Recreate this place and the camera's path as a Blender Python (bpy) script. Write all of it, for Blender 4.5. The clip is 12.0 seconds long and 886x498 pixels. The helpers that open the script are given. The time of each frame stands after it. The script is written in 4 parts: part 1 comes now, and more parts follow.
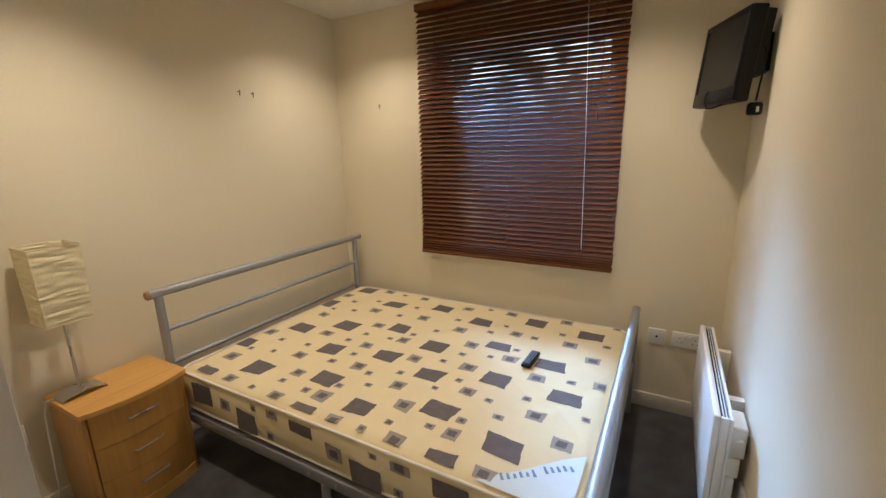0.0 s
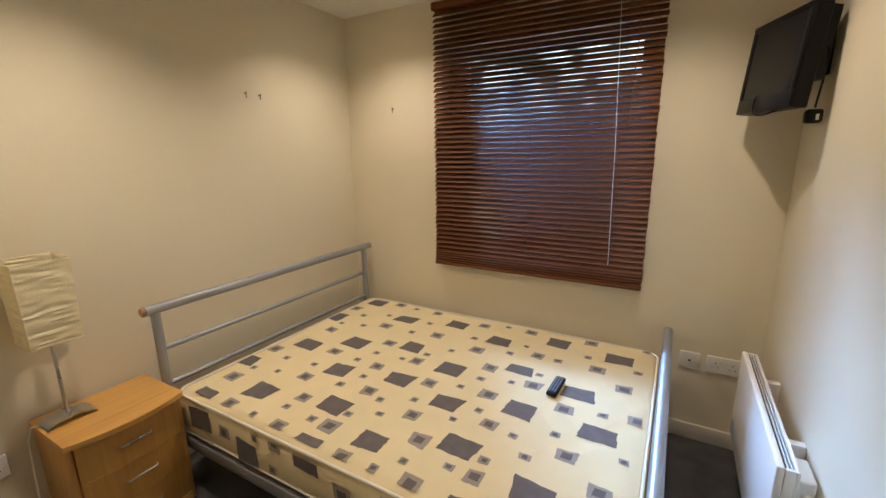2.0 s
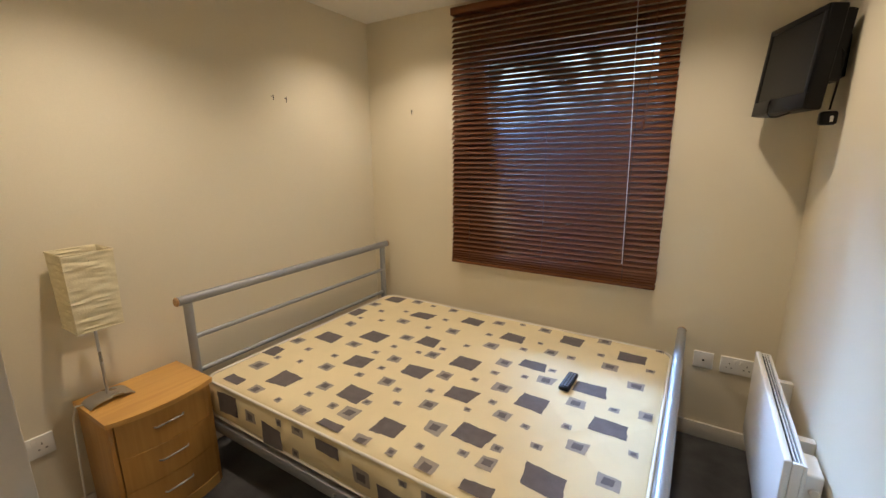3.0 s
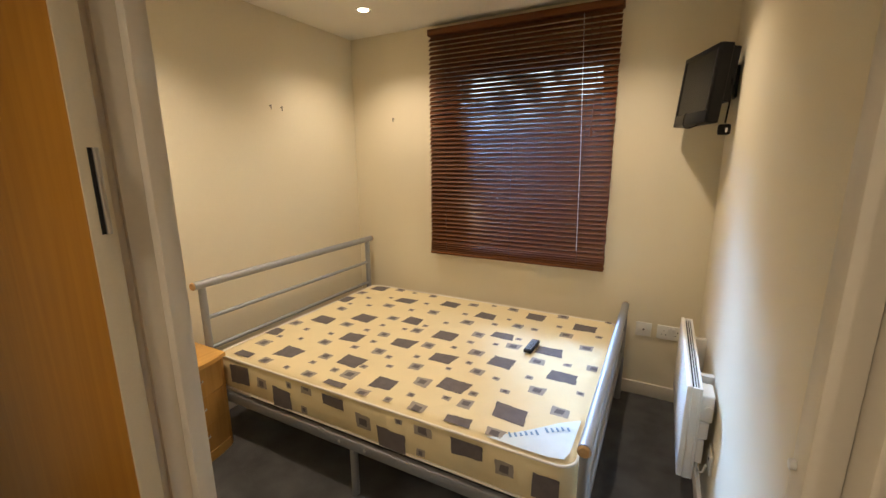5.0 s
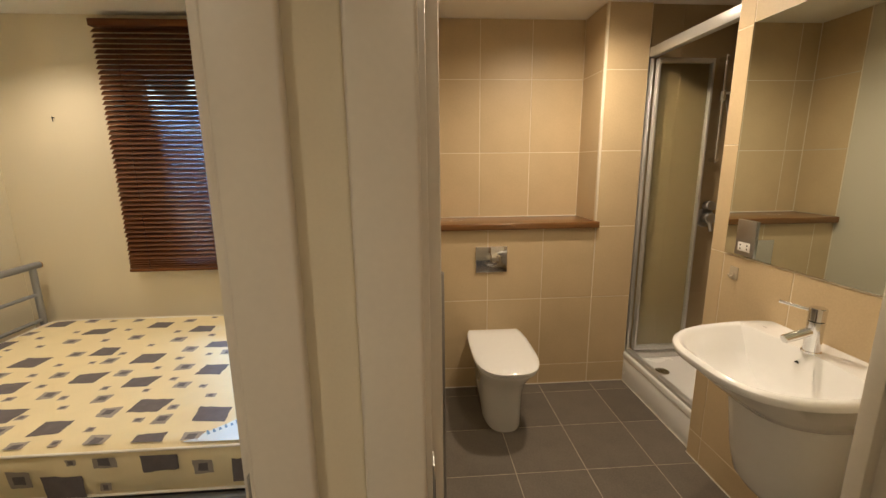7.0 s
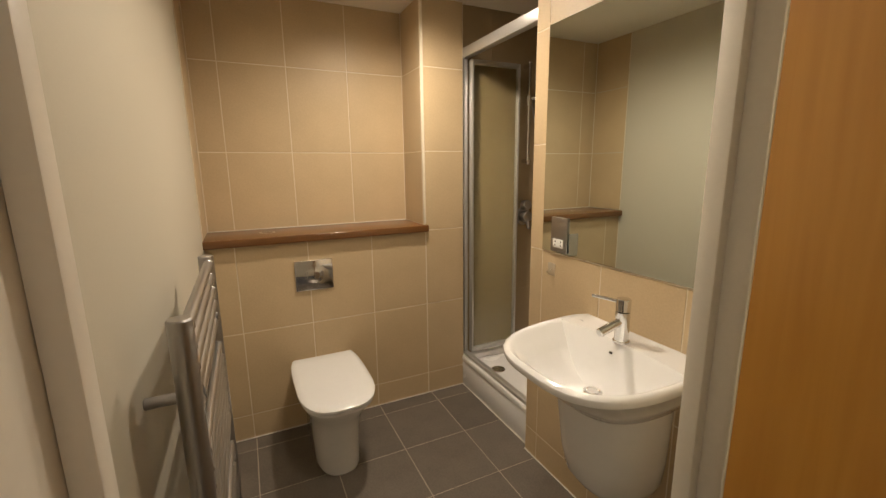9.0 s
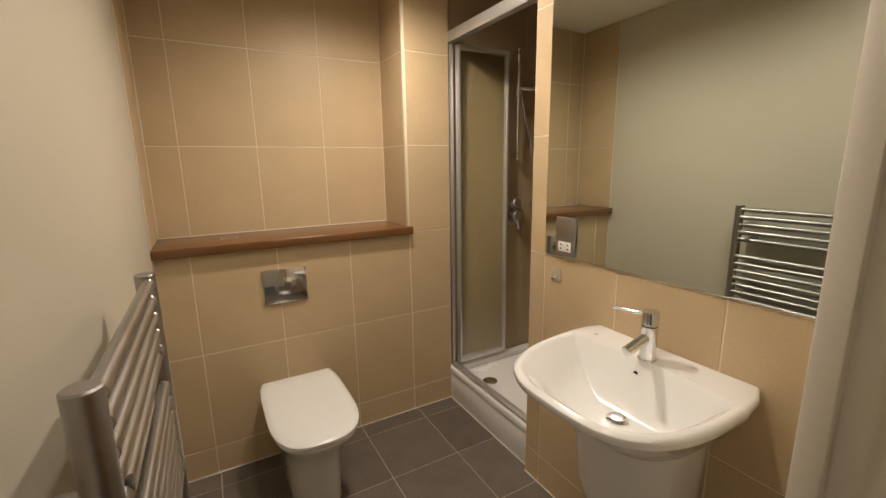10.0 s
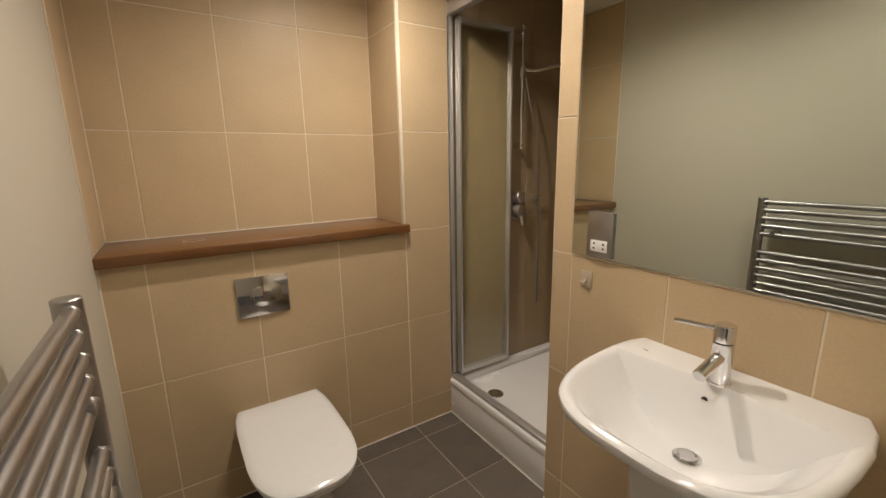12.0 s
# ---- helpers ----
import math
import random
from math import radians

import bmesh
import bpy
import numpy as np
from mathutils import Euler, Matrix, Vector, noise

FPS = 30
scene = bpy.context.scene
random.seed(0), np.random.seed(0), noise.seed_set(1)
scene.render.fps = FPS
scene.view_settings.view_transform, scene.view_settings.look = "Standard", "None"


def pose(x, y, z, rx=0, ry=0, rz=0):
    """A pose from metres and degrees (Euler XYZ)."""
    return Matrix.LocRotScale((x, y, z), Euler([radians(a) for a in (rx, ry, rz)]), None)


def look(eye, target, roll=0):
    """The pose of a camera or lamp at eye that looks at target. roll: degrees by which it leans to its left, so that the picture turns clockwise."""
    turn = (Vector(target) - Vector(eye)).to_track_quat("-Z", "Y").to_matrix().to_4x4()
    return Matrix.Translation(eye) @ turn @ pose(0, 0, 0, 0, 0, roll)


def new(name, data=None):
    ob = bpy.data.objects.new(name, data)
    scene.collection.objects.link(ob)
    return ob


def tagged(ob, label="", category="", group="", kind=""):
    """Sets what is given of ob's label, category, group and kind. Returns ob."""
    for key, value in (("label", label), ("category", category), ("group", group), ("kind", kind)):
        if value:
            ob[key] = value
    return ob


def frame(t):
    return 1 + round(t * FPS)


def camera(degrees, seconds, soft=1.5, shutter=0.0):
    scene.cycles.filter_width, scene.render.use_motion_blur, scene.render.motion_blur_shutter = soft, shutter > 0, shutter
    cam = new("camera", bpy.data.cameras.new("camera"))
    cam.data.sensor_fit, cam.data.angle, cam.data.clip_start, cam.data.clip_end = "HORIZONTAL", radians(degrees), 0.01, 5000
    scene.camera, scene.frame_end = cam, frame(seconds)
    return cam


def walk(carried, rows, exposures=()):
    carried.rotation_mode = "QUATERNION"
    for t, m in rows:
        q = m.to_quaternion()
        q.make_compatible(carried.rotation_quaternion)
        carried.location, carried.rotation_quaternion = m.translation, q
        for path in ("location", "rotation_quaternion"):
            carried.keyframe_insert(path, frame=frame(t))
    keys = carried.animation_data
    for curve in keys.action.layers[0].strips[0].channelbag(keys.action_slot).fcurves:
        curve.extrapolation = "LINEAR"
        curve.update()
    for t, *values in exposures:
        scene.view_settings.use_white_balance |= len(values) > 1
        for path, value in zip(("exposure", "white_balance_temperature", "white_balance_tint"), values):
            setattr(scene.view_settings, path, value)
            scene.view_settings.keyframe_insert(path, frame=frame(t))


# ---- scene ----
cam = camera(93.8, 12.0)
PATH = [
    (0, (0.118, 0.089, 1.448), (-0.816, 1.796, 0.987), -1.1),
    (0.5, (0.08, 0.157, 1.449), (-0.823, 1.882, 0.991), -0.9),
    (1, (0.046, 0.199, 1.466), (-0.854, 1.925, 1.006), -0.8),
    (1.5, (0.014, 0.214, 1.47), (-0.909, 1.929, 1.016), -0.7),
    (2, (-0.006, 0.2, 1.469), (-0.966, 1.897, 1.022), -0.6),
    (2.5, (0.007, 0.181, 1.472), (-0.989, 1.857, 1.027), -0.5),
    (3, (0.023, 0.139, 1.464), (-1.002, 1.799, 1.025), -0.4),
    (5, (0.162, -0.179, 1.462), (-0.754, 1.548, 1.037), -0.4),
    (5.5, (0.257, -0.232, 1.487), (-0.49, 1.573, 1.061), -0.5),
    (6, (0.345, -0.282, 1.48), (-0.136, 1.613, 1.061), -0.7),
    (6.5, (0.458, -0.316, 1.469), (0.287, 1.633, 1.058), -0.6),
    (7, (0.533, -0.329, 1.456), (0.668, 1.625, 1.051), -0.6),
    (7.5, (0.583, -0.321, 1.43), (0.985, 1.598, 1.037), -0.5),
    (9.5, (0.724, 0.022, 1.427), (1.635, 1.758, 1.034), -0.8),
    (10, (0.731, 0.138, 1.416), (1.692, 1.846, 1.018), -0.9),
    (10.5, (0.742, 0.23, 1.408), (1.734, 1.919, 1.005), -1.0),
    (11, (0.743, 0.31, 1.4), (1.766, 1.979, 0.991), -0.9),
    (11.5, (0.745, 0.371, 1.388), (1.79, 2.026, 0.977), -1.0),
    (12, (0.748, 0.421, 1.385), (1.811, 2.063, 0.968), -1.0),
]
EXPOSURES = [(0.0, 2.4, 6600, 12), (3.0, 2.4, 6700, 12), (5.0, 2.66, 7250, 12), (6.5, 2.55, 7100, 11), (7.5, 2.6, 7000, 9), (9.5, 2.52, 6450, 10), (12.0, 2.4, 6050, 11)]
walk(cam, [(t, look(eye, target, roll)) for t, eye, target, roll in PATH], EXPOSURES)

# ---- world, daylight, lamps ----
world = bpy.data.worlds.new("world")
scene.world = world
world.use_nodes = True
wn = world.node_tree
sky = wn.nodes.new("ShaderNodeTexSky")
sky.sky_type = "NISHITA"
sky.sun_disc = False
sky.sun_elevation = radians(31)
sky.sun_rotation = radians(-45)
wn.links.new(sky.outputs[0], wn.nodes["Background"].inputs[0])
wn.nodes["Background"].inputs[1].default_value = 0.05

SUN = 1.5
sun = new("sun", bpy.data.lights.new("sun", "SUN"))
sun.data.energy = SUN
sun.data.angle = radians(14)
sun.data.color = (0.27, 0.53, 1.0)
sun.matrix_world = look((-2.5, 5.2, 3.54), (0.0, 1.7, 1.0))

WARM = (1.0, 0.86, 0.70)
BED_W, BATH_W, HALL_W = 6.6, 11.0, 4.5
CEIL = 2.34


# ---- materials ----
def mat(name, color, rough=0.6, metal=0.0, var=0.08, scale=3.0, fine=60.0, bump=0.15, dist=0.002, spec=0.5, coat=0.0, island=0.0):
    """Paint, plastic, stone and metal: colour varied by a coarse and a fine noise, with relief and uneven gloss."""
    m = bpy.data.materials.new(name)
    m.use_nodes = True
    nt = m.node_tree
    n, link = nt.nodes, nt.links.new
    bsdf = n["Principled BSDF"]
    tc = n.new("ShaderNodeTexCoord")
    a, b = n.new("ShaderNodeTexNoise"), n.new("ShaderNodeTexNoise")
    a.inputs["Scale"].default_value, a.inputs["Detail"].default_value = scale, 4
    b.inputs["Scale"].default_value, b.inputs["Detail"].default_value = fine, 3
    link(tc.outputs["Object"], a.inputs["Vector"])
    link(tc.outputs["Object"], b.inputs["Vector"])
    add = n.new("ShaderNodeMath")
    add.operation = "ADD"
    link(a.outputs[0], add.inputs[0])
    link(b.outputs[0], add.inputs[1])
    src = add.outputs[0]
    if island:
        info = n.new("ShaderNodeObjectInfo")
        mul = n.new("ShaderNodeMath")
        mul.operation = "MULTIPLY_ADD"
        link(info.outputs["Random"], mul.inputs[0])
        mul.inputs[1].default_value = island
        link(src, mul.inputs[2])
        src = mul.outputs[0]
    ramp = n.new("ShaderNodeMapRange")
    ramp.inputs[1].default_value, ramp.inputs[2].default_value = 0.6, 1.4 + island
    ramp.inputs[3].default_value, ramp.inputs[4].default_value = 1 - var, 1 + var
    link(src, ramp.inputs[0])
    mix = n.new("ShaderNodeVectorMath")
    mix.operation = "SCALE"
    mix.inputs[0].default_value = color
    link(ramp.outputs[0], mix.inputs["Scale"])
    link(mix.outputs[0], bsdf.inputs["Base Color"])
    rr = n.new("ShaderNodeMapRange")
    rr.inputs[1].default_value, rr.inputs[2].default_value = 0.3, 0.7
    rr.inputs[3].default_value, rr.inputs[4].default_value = max(rough - 0.06, 0.02), min(rough + 0.06, 1)
    link(a.outputs[0], rr.inputs[0])
    link(rr.outputs[0], bsdf.inputs["Roughness"])
    bsdf.inputs["Metallic"].default_value = metal
    bsdf.inputs["Specular IOR Level"].default_value = spec
    bsdf.inputs["Coat Weight"].default_value = coat
    bsdf.inputs["Coat Roughness"].default_value = 0.12
    if bump:
        bn = n.new("ShaderNodeBump")
        bn.inputs["Strength"].default_value, bn.inputs["Distance"].default_value = bump, dist
        link(b.outputs[0], bn.inputs["Height"])
        link(bn.outputs[0], bsdf.inputs["Normal"])
    return m


def wood(name, light, dark, rough=0.4, grain=(1.5, 30, 30), coat=0.2):
    """Veneer or timber with grain stretched along one axis."""
    m = bpy.data.materials.new(name)
    m.use_nodes = True
    nt = m.node_tree
    n, link = nt.nodes, nt.links.new
    bsdf = n["Principled BSDF"]
    tc, mp = n.new("ShaderNodeTexCoord"), n.new("ShaderNodeMapping")
    mp.inputs["Scale"].default_value = grain
    link(tc.outputs["Object"], mp.inputs["Vector"])
    a = n.new("ShaderNodeTexNoise")
    a.inputs["Scale"].default_value, a.inputs["Detail"].default_value, a.inputs["Distortion"].default_value = 1.6, 8, 0.6
    link(mp.outputs[0], a.inputs["Vector"])
    big = n.new("ShaderNodeTexNoise")
    big.inputs["Scale"].default_value = 2.2
    link(tc.outputs["Object"], big.inputs["Vector"])
    add = n.new("ShaderNodeMath")
    add.operation = "MULTIPLY_ADD"
    link(big.outputs[0], add.inputs[0])
    add.inputs[1].default_value = 0.5
    link(a.outputs[0], add.inputs[2])
    ramp = n.new("ShaderNodeValToRGB")
    ramp.color_ramp.elements[0].position, ramp.color_ramp.elements[1].position = 0.45, 1.0
    ramp.color_ramp.elements[0].color, ramp.color_ramp.elements[1].color = (*dark, 1), (*light, 1)
    link(add.outputs[0], ramp.inputs[0])
    link(ramp.outputs[0], bsdf.inputs["Base Color"])
    bsdf.inputs["Roughness"].default_value = rough
    bsdf.inputs["Coat Weight"].default_value = coat
    bsdf.inputs["Coat Roughness"].default_value = 0.2
    bn = n.new("ShaderNodeBump")
    bn.inputs["Strength"].default_value, bn.inputs["Distance"].default_value = 0.1, 0.001
    link(a.outputs[0], bn.inputs["Height"])
    link(bn.outputs[0], bsdf.inputs["Normal"])
    return m


def glow(name, color, strength):
    m = bpy.data.materials.new(name)
    m.use_nodes = True
    bsdf = m.node_tree.nodes["Principled BSDF"]
    bsdf.inputs["Base Color"].default_value = (0.8, 0.8, 0.8, 1)
    bsdf.inputs["Emission Color"].default_value = (*color, 1)
    bsdf.inputs["Emission Strength"].default_value = strength
    return m


def glass(name, color, rough=0.0, bump=0.0):
    m = bpy.data.materials.new(name)
    m.use_nodes = True
    nt = m.node_tree
    bsdf = nt.nodes["Principled BSDF"]
    bsdf.inputs["Base Color"].default_value = (*color, 1)
    bsdf.inputs["Transmission Weight"].default_value = 1.0
    bsdf.inputs["Roughness"].default_value = rough
    bsdf.inputs["IOR"].default_value = 1.45
    if bump:
        tc, a, bn = nt.nodes.new("ShaderNodeTexCoord"), nt.nodes.new("ShaderNodeTexNoise"), nt.nodes.new("ShaderNodeBump")
        a.inputs["Scale"].default_value = 160
        bn.inputs["Strength"].default_value, bn.inputs["Distance"].default_value = bump, 0.001
        nt.links.new(tc.outputs["Object"], a.inputs["Vector"])
        nt.links.new(a.outputs[0], bn.inputs["Height"])
        nt.links.new(bn.outputs[0], bsdf.inputs["Normal"])
    return m


M_WALL = mat("cream_wall_paint", (0.74, 0.67, 0.52), 0.75, var=0.03, scale=1.5, fine=220, bump=0.10, dist=0.001, spec=0.3)
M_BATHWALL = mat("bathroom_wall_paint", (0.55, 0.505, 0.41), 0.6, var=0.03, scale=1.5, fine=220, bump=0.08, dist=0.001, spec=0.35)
M_CEIL = mat("ceiling_paint", (0.82, 0.79, 0.72), 0.85, var=0.02, scale=1.2, fine=180, bump=0.08, dist=0.001, spec=0.2)
M_GLOSS = mat("white_gloss_joinery", (0.76, 0.71, 0.62), 0.38, var=0.03, scale=4, fine=90, bump=0.05, dist=0.0008)
M_CARPET = mat("grey_carpet", (0.125, 0.125, 0.13), 0.95, var=0.5, scale=7, fine=420, bump=0.9, dist=0.006, spec=0.1)
M_TILE = mat("beige_wall_tile", (0.535, 0.408, 0.250), 0.42, var=0.10, scale=5, fine=140, bump=0.08, dist=0.001, spec=0.4, island=0.25)
M_GROUT = mat("cream_grout", (0.74, 0.66, 0.52), 0.85, var=0.08, scale=8, fine=200, bump=0.2, dist=0.001)
M_FLOORTILE = mat("dark_slate_tile", (0.135, 0.114, 0.092), 0.46, var=0.38, scale=7, fine=130, bump=0.18, dist=0.0015, spec=0.45, island=0.4)
M_FLOORGROUT = mat("floor_grout", (0.40, 0.35, 0.28), 0.9, var=0.15, scale=8, fine=200, bump=0.2, dist=0.001)
M_SILVER = mat("silver_painted_metal", (0.33, 0.345, 0.37), 0.44, metal=0.5, var=0.05, scale=6, fine=300, bump=0.05, dist=0.0005)
M_CHROME = mat("chrome", (0.75, 0.75, 0.76), 0.09, metal=1.0, var=0.02, scale=10, fine=90, bump=0.0)
M_SATIN = mat("satin_aluminium", (0.52, 0.52, 0.52), 0.30, metal=0.9, var=0.04, scale=8, fine=200, bump=0.03, dist=0.0004)
M_ALU = mat("polished_shower_aluminium", (0.60, 0.59, 0.57), 0.36, metal=0.7, var=0.03, scale=3, fine=20, bump=0.0)
M_STEEL = mat("dull_radiator_chrome", (0.40, 0.39, 0.385), 0.36, metal=1.0, var=0.04, scale=6, fine=60, bump=0.0)
M_CERAMIC = mat("white_ceramic", (0.79, 0.785, 0.775), 0.12, var=0.015, scale=3, fine=40, bump=0.0, coat=0.5)
M_WHITE = mat("white_plastic", (0.78, 0.77, 0.74), 0.35, var=0.02, scale=6, fine=120, bump=0.03, dist=0.0005)
M_HEATER = mat("white_enamel", (0.80, 0.79, 0.77), 0.48, var=0.02, scale=5, fine=120, bump=0.02, dist=0.0005)
M_BLACK = mat("black_plastic", (0.006, 0.006, 0.007), 0.38, var=0.2, scale=8, fine=200, bump=0.05, dist=0.0005, spec=0.18)
M_SCREEN = mat("dark_screen", (0.007, 0.008, 0.010), 0.12, var=0.1, scale=4, fine=50, bump=0.0, spec=0.22)
M_DARK = mat("dark_recess", (0.02, 0.018, 0.016), 0.8, var=0.2, scale=8, fine=100)
M_RUBBER = mat("dark_rubber_key", (0.16, 0.17, 0.19), 0.7, var=0.1, scale=40, fine=300)
M_TICKING = mat("cream_mattress_ticking", (0.77, 0.66, 0.42), 0.85, var=0.05, scale=9, fine=500, bump=0.5, dist=0.002, spec=0.2)
_t = M_TICKING.node_tree
_tc = _t.nodes.new("ShaderNodeTexCoord")
_prev = _t.nodes["Principled BSDF"].inputs["Normal"].links[0].from_socket
for _ang in (38, -38):
    _mp, _wv, _cr, _bp = _t.nodes.new("ShaderNodeMapping"), _t.nodes.new("ShaderNodeTexWave"), _t.nodes.new("ShaderNodeMapRange"), _t.nodes.new("ShaderNodeBump")
    _mp.inputs["Rotation"].default_value = (0, 0, radians(_ang))
    _wv.inputs["Scale"].default_value, _wv.inputs["Distortion"].default_value, _wv.inputs["Detail Scale"].default_value = 0.85, 1.2, 2.0
    _cr.inputs[1].default_value, _cr.inputs[2].default_value = 0.0, 0.12
    _bp.inputs["Strength"].default_value, _bp.inputs["Distance"].default_value = 0.5, 0.006
    _t.links.new(_tc.outputs["Object"], _mp.inputs["Vector"])
    _t.links.new(_mp.outputs[0], _wv.inputs["Vector"])
    _t.links.new(_wv.outputs["Fac"], _cr.inputs[0])
    _t.links.new(_cr.outputs[0], _bp.inputs["Height"])
    _t.links.new(_prev, _bp.inputs["Normal"])
    _prev = _bp.outputs[0]
_t.links.new(_prev, _t.nodes["Principled BSDF"].inputs["Normal"])
M_PRINT = mat("taupe_print", (0.150, 0.131, 0.132), 0.85, var=0.20, scale=30, fine=500, bump=0.4, dist=0.002, spec=0.2)
M_PRINT2 = mat("grey_print", (0.34, 0.30, 0.26), 0.85, var=0.12, scale=30, fine=500, bump=0.4, dist=0.002, spec=0.2)
M_PIPING = mat("white_piping", (0.80, 0.76, 0.68), 0.8, var=0.04, scale=30, fine=400, bump=0.3, dist=0.001)
M_LABEL = mat("pale_blue_label_cloth", (0.66, 0.76, 0.80), 0.6, var=0.05, scale=14, fine=400, bump=0.2, dist=0.0008)
M_LABELBAR = mat("blue_label_print", (0.16, 0.30, 0.46), 0.7, var=0.08, scale=20, fine=300)
M_SHADE = mat("crinkled_rice_paper", (0.80, 0.72, 0.50), 0.9, var=0.07, scale=25, fine=200, bump=0.3, dist=0.002, spec=0.15)
M_MIRROR = mat("mirror_silvering", (0.74, 0.80, 0.76), 0.015, metal=1.0, var=0.0, scale=1, fine=10, bump=0.0)
_mn = M_MIRROR.node_tree
for _l in list(_mn.nodes["Principled BSDF"].inputs["Roughness"].links):
    _mn.links.remove(_l)
_mn.nodes["Principled BSDF"].inputs["Roughness"].default_value = 0.0
M_TRAY = mat("white_acrylic", (0.80, 0.79, 0.78), 0.22, var=0.02, scale=5, fine=80, bump=0.0)
# Beige tile and grout again, with the cubicle's shade put into both colours.
M_SHOWERWALL = mat("shaded_shower_tile", (0.33, 0.25, 0.15), 0.4, var=0.08, scale=5, fine=140, bump=0.08, dist=0.001, island=0.25)
M_SHOWERGROUT = mat("shaded_shower_grout", (0.36, 0.28, 0.18), 0.85, var=0.08, scale=8, fine=200, bump=0.2, dist=0.001)
M_UPVC = mat("window_frame_white", (0.72, 0.72, 0.72), 0.4, var=0.02, scale=5, fine=100, bump=0.02, dist=0.0005)
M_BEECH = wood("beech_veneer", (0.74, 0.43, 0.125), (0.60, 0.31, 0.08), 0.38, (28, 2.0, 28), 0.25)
# Same beech with upright grain, darkened for the shade on the chest's upright faces.
M_BEECH_V_SHADED = wood("beech_veneer_upright_shaded", (0.58, 0.315, 0.09), (0.46, 0.225, 0.055), 0.40, (28, 28, 1.6), 0.2)
M_DOOR = wood("varnished_oak_door", (0.53, 0.255, 0.042), (0.41, 0.175, 0.021), 0.34, (26, 26, 1.2), 0.35)
M_SHELF = wood("mahogany_shelf", (0.19, 0.082, 0.024), (0.10, 0.042, 0.013), 0.28, (2.0, 34, 34), 0.3)
M_SLAT = wood("mahogany_blind_slat", (0.165, 0.060, 0.021), (0.095, 0.032, 0.011), 0.50, (2.0, 40, 40), 0.05)
M_SLAT.node_tree.nodes["Principled BSDF"].inputs["Specular IOR Level"].default_value = 0.15
M_CAPWOOD = wood("pale_wood_cap", (0.55, 0.34, 0.16), (0.42, 0.24, 0.10), 0.5, (30, 4, 30), 0.1)
M_GLASS = glass("window_glass", (0.95, 0.97, 0.97))
M_OBSCURE = glass("obscured_shower_glass", (0.90, 0.90, 0.82), 0.16, 0.15)
M_CLEAR = mat("clear_plastic", (0.46, 0.39, 0.29), 0.15, var=0.05, bump=0.0)
M_LENS = glow("downlight_lens", (1.0, 0.86, 0.62), 6.0)


# ---- mesh helpers ----
def box(bm, x0, x1, y0, y1, z0, z1, bevel=0.0, seg=2):
    out = bmesh.ops.create_cube(bm, size=1.0)
    verts = out["verts"]
    for v in verts:
        v.co = Vector(((x0 + x1) / 2 + v.co.x * (x1 - x0), (y0 + y1) / 2 + v.co.y * (y1 - y0), (z0 + z1) / 2 + v.co.z * (z1 - z0)))
    if bevel:
        edges = list({e for v in verts for e in v.link_edges})
        bmesh.ops.bevel(bm, geom=edges, offset=bevel, segments=seg, affect="EDGES", profile=0.5)
    return bm


def loft(bm, rings, cap=True):
    """Joins closed rings of points, each of the same count, into a skin."""
    rows = [[bm.verts.new(p) for p in ring] for ring in rings]
    n = len(rows[0])
    for a, b in zip(rows, rows[1:]):
        for i in range(n):
            bm.faces.new((a[i], a[(i + 1) % n], b[(i + 1) % n], b[i]))
    if cap:
        bm.faces.new(list(reversed(rows[0])))
        bm.faces.new(rows[-1])
    return bm


def tube(bm, pts, r, seg=14):
    """A round bar through the points; r is one radius or one for each point."""
    pts = [Vector(p) for p in pts]
    radii = r if isinstance(r, (list, tuple)) else [r] * len(pts)
    rings, side = [], None
    for i, p in enumerate(pts):
        d = (pts[min(i + 1, len(pts) - 1)] - pts[max(i - 1, 0)]).normalized()
        if side is None:
            side = d.orthogonal().normalized()
        side = (side - d * side.dot(d)).normalized()
        up = d.cross(side)
        rings.append([p + radii[i] * (math.cos(t) * side + math.sin(t) * up) for t in (2 * math.pi * k / seg for k in range(seg))])
    return loft(bm, rings)


def rod(bm, p, q, r, seg=16, round_=0.15):
    """A straight bar with softly rounded ends."""
    p, q = Vector(p), Vector(q)
    d = (q - p).normalized() * r * round_
    return tube(bm, [p, p + d, q - d, q], [r * (1 - round_), r, r, r * (1 - round_)], seg)


def prism(bm, outline, z0, z1):
    return loft(bm, [[(x, y, z0) for x, y in outline], [(x, y, z1) for x, y in outline]])


def smooth(ob, angle=35):
    for p in ob.data.polygons:
        p.use_smooth = True
    ob.data.set_sharp_from_angle(angle=radians(angle))


def mesh_of(name, bm):
    bmesh.ops.recalc_face_normals(bm, faces=bm.faces[:])
    me = bpy.data.meshes.new(name)
    bm.to_mesh(me)
    bm.free()
    return me


def part(name, bm, material, parent, label="", soft=True):
    """ONE mesh object under a thing or a part, in the parent's coordinates."""
    ob = new(name, mesh_of(name, bm))
    ob.data.materials.append(material)
    ob.parent = parent
    if soft:
        smooth(ob)
    if label:
        tagged(ob, label)
    return ob


def thing(name, at, label, category, group="", turn=0.0):
    ob = new(name)
    ob.empty_display_size = 0.1
    ob.matrix_basis = pose(*at, 0, 0, turn)
    return tagged(ob, label, category, group)


def solid(name, bm, material, label, category, kind="", group="", soft=True):
    """A thing or a piece of the setting that is one mesh, in world coordinates."""
    ob = new(name, mesh_of(name, bm))
    ob.data.materials.append(material)
    if soft:
        smooth(ob)
    return tagged(ob, label, category, group, kind)


def B():
    return bmesh.new()


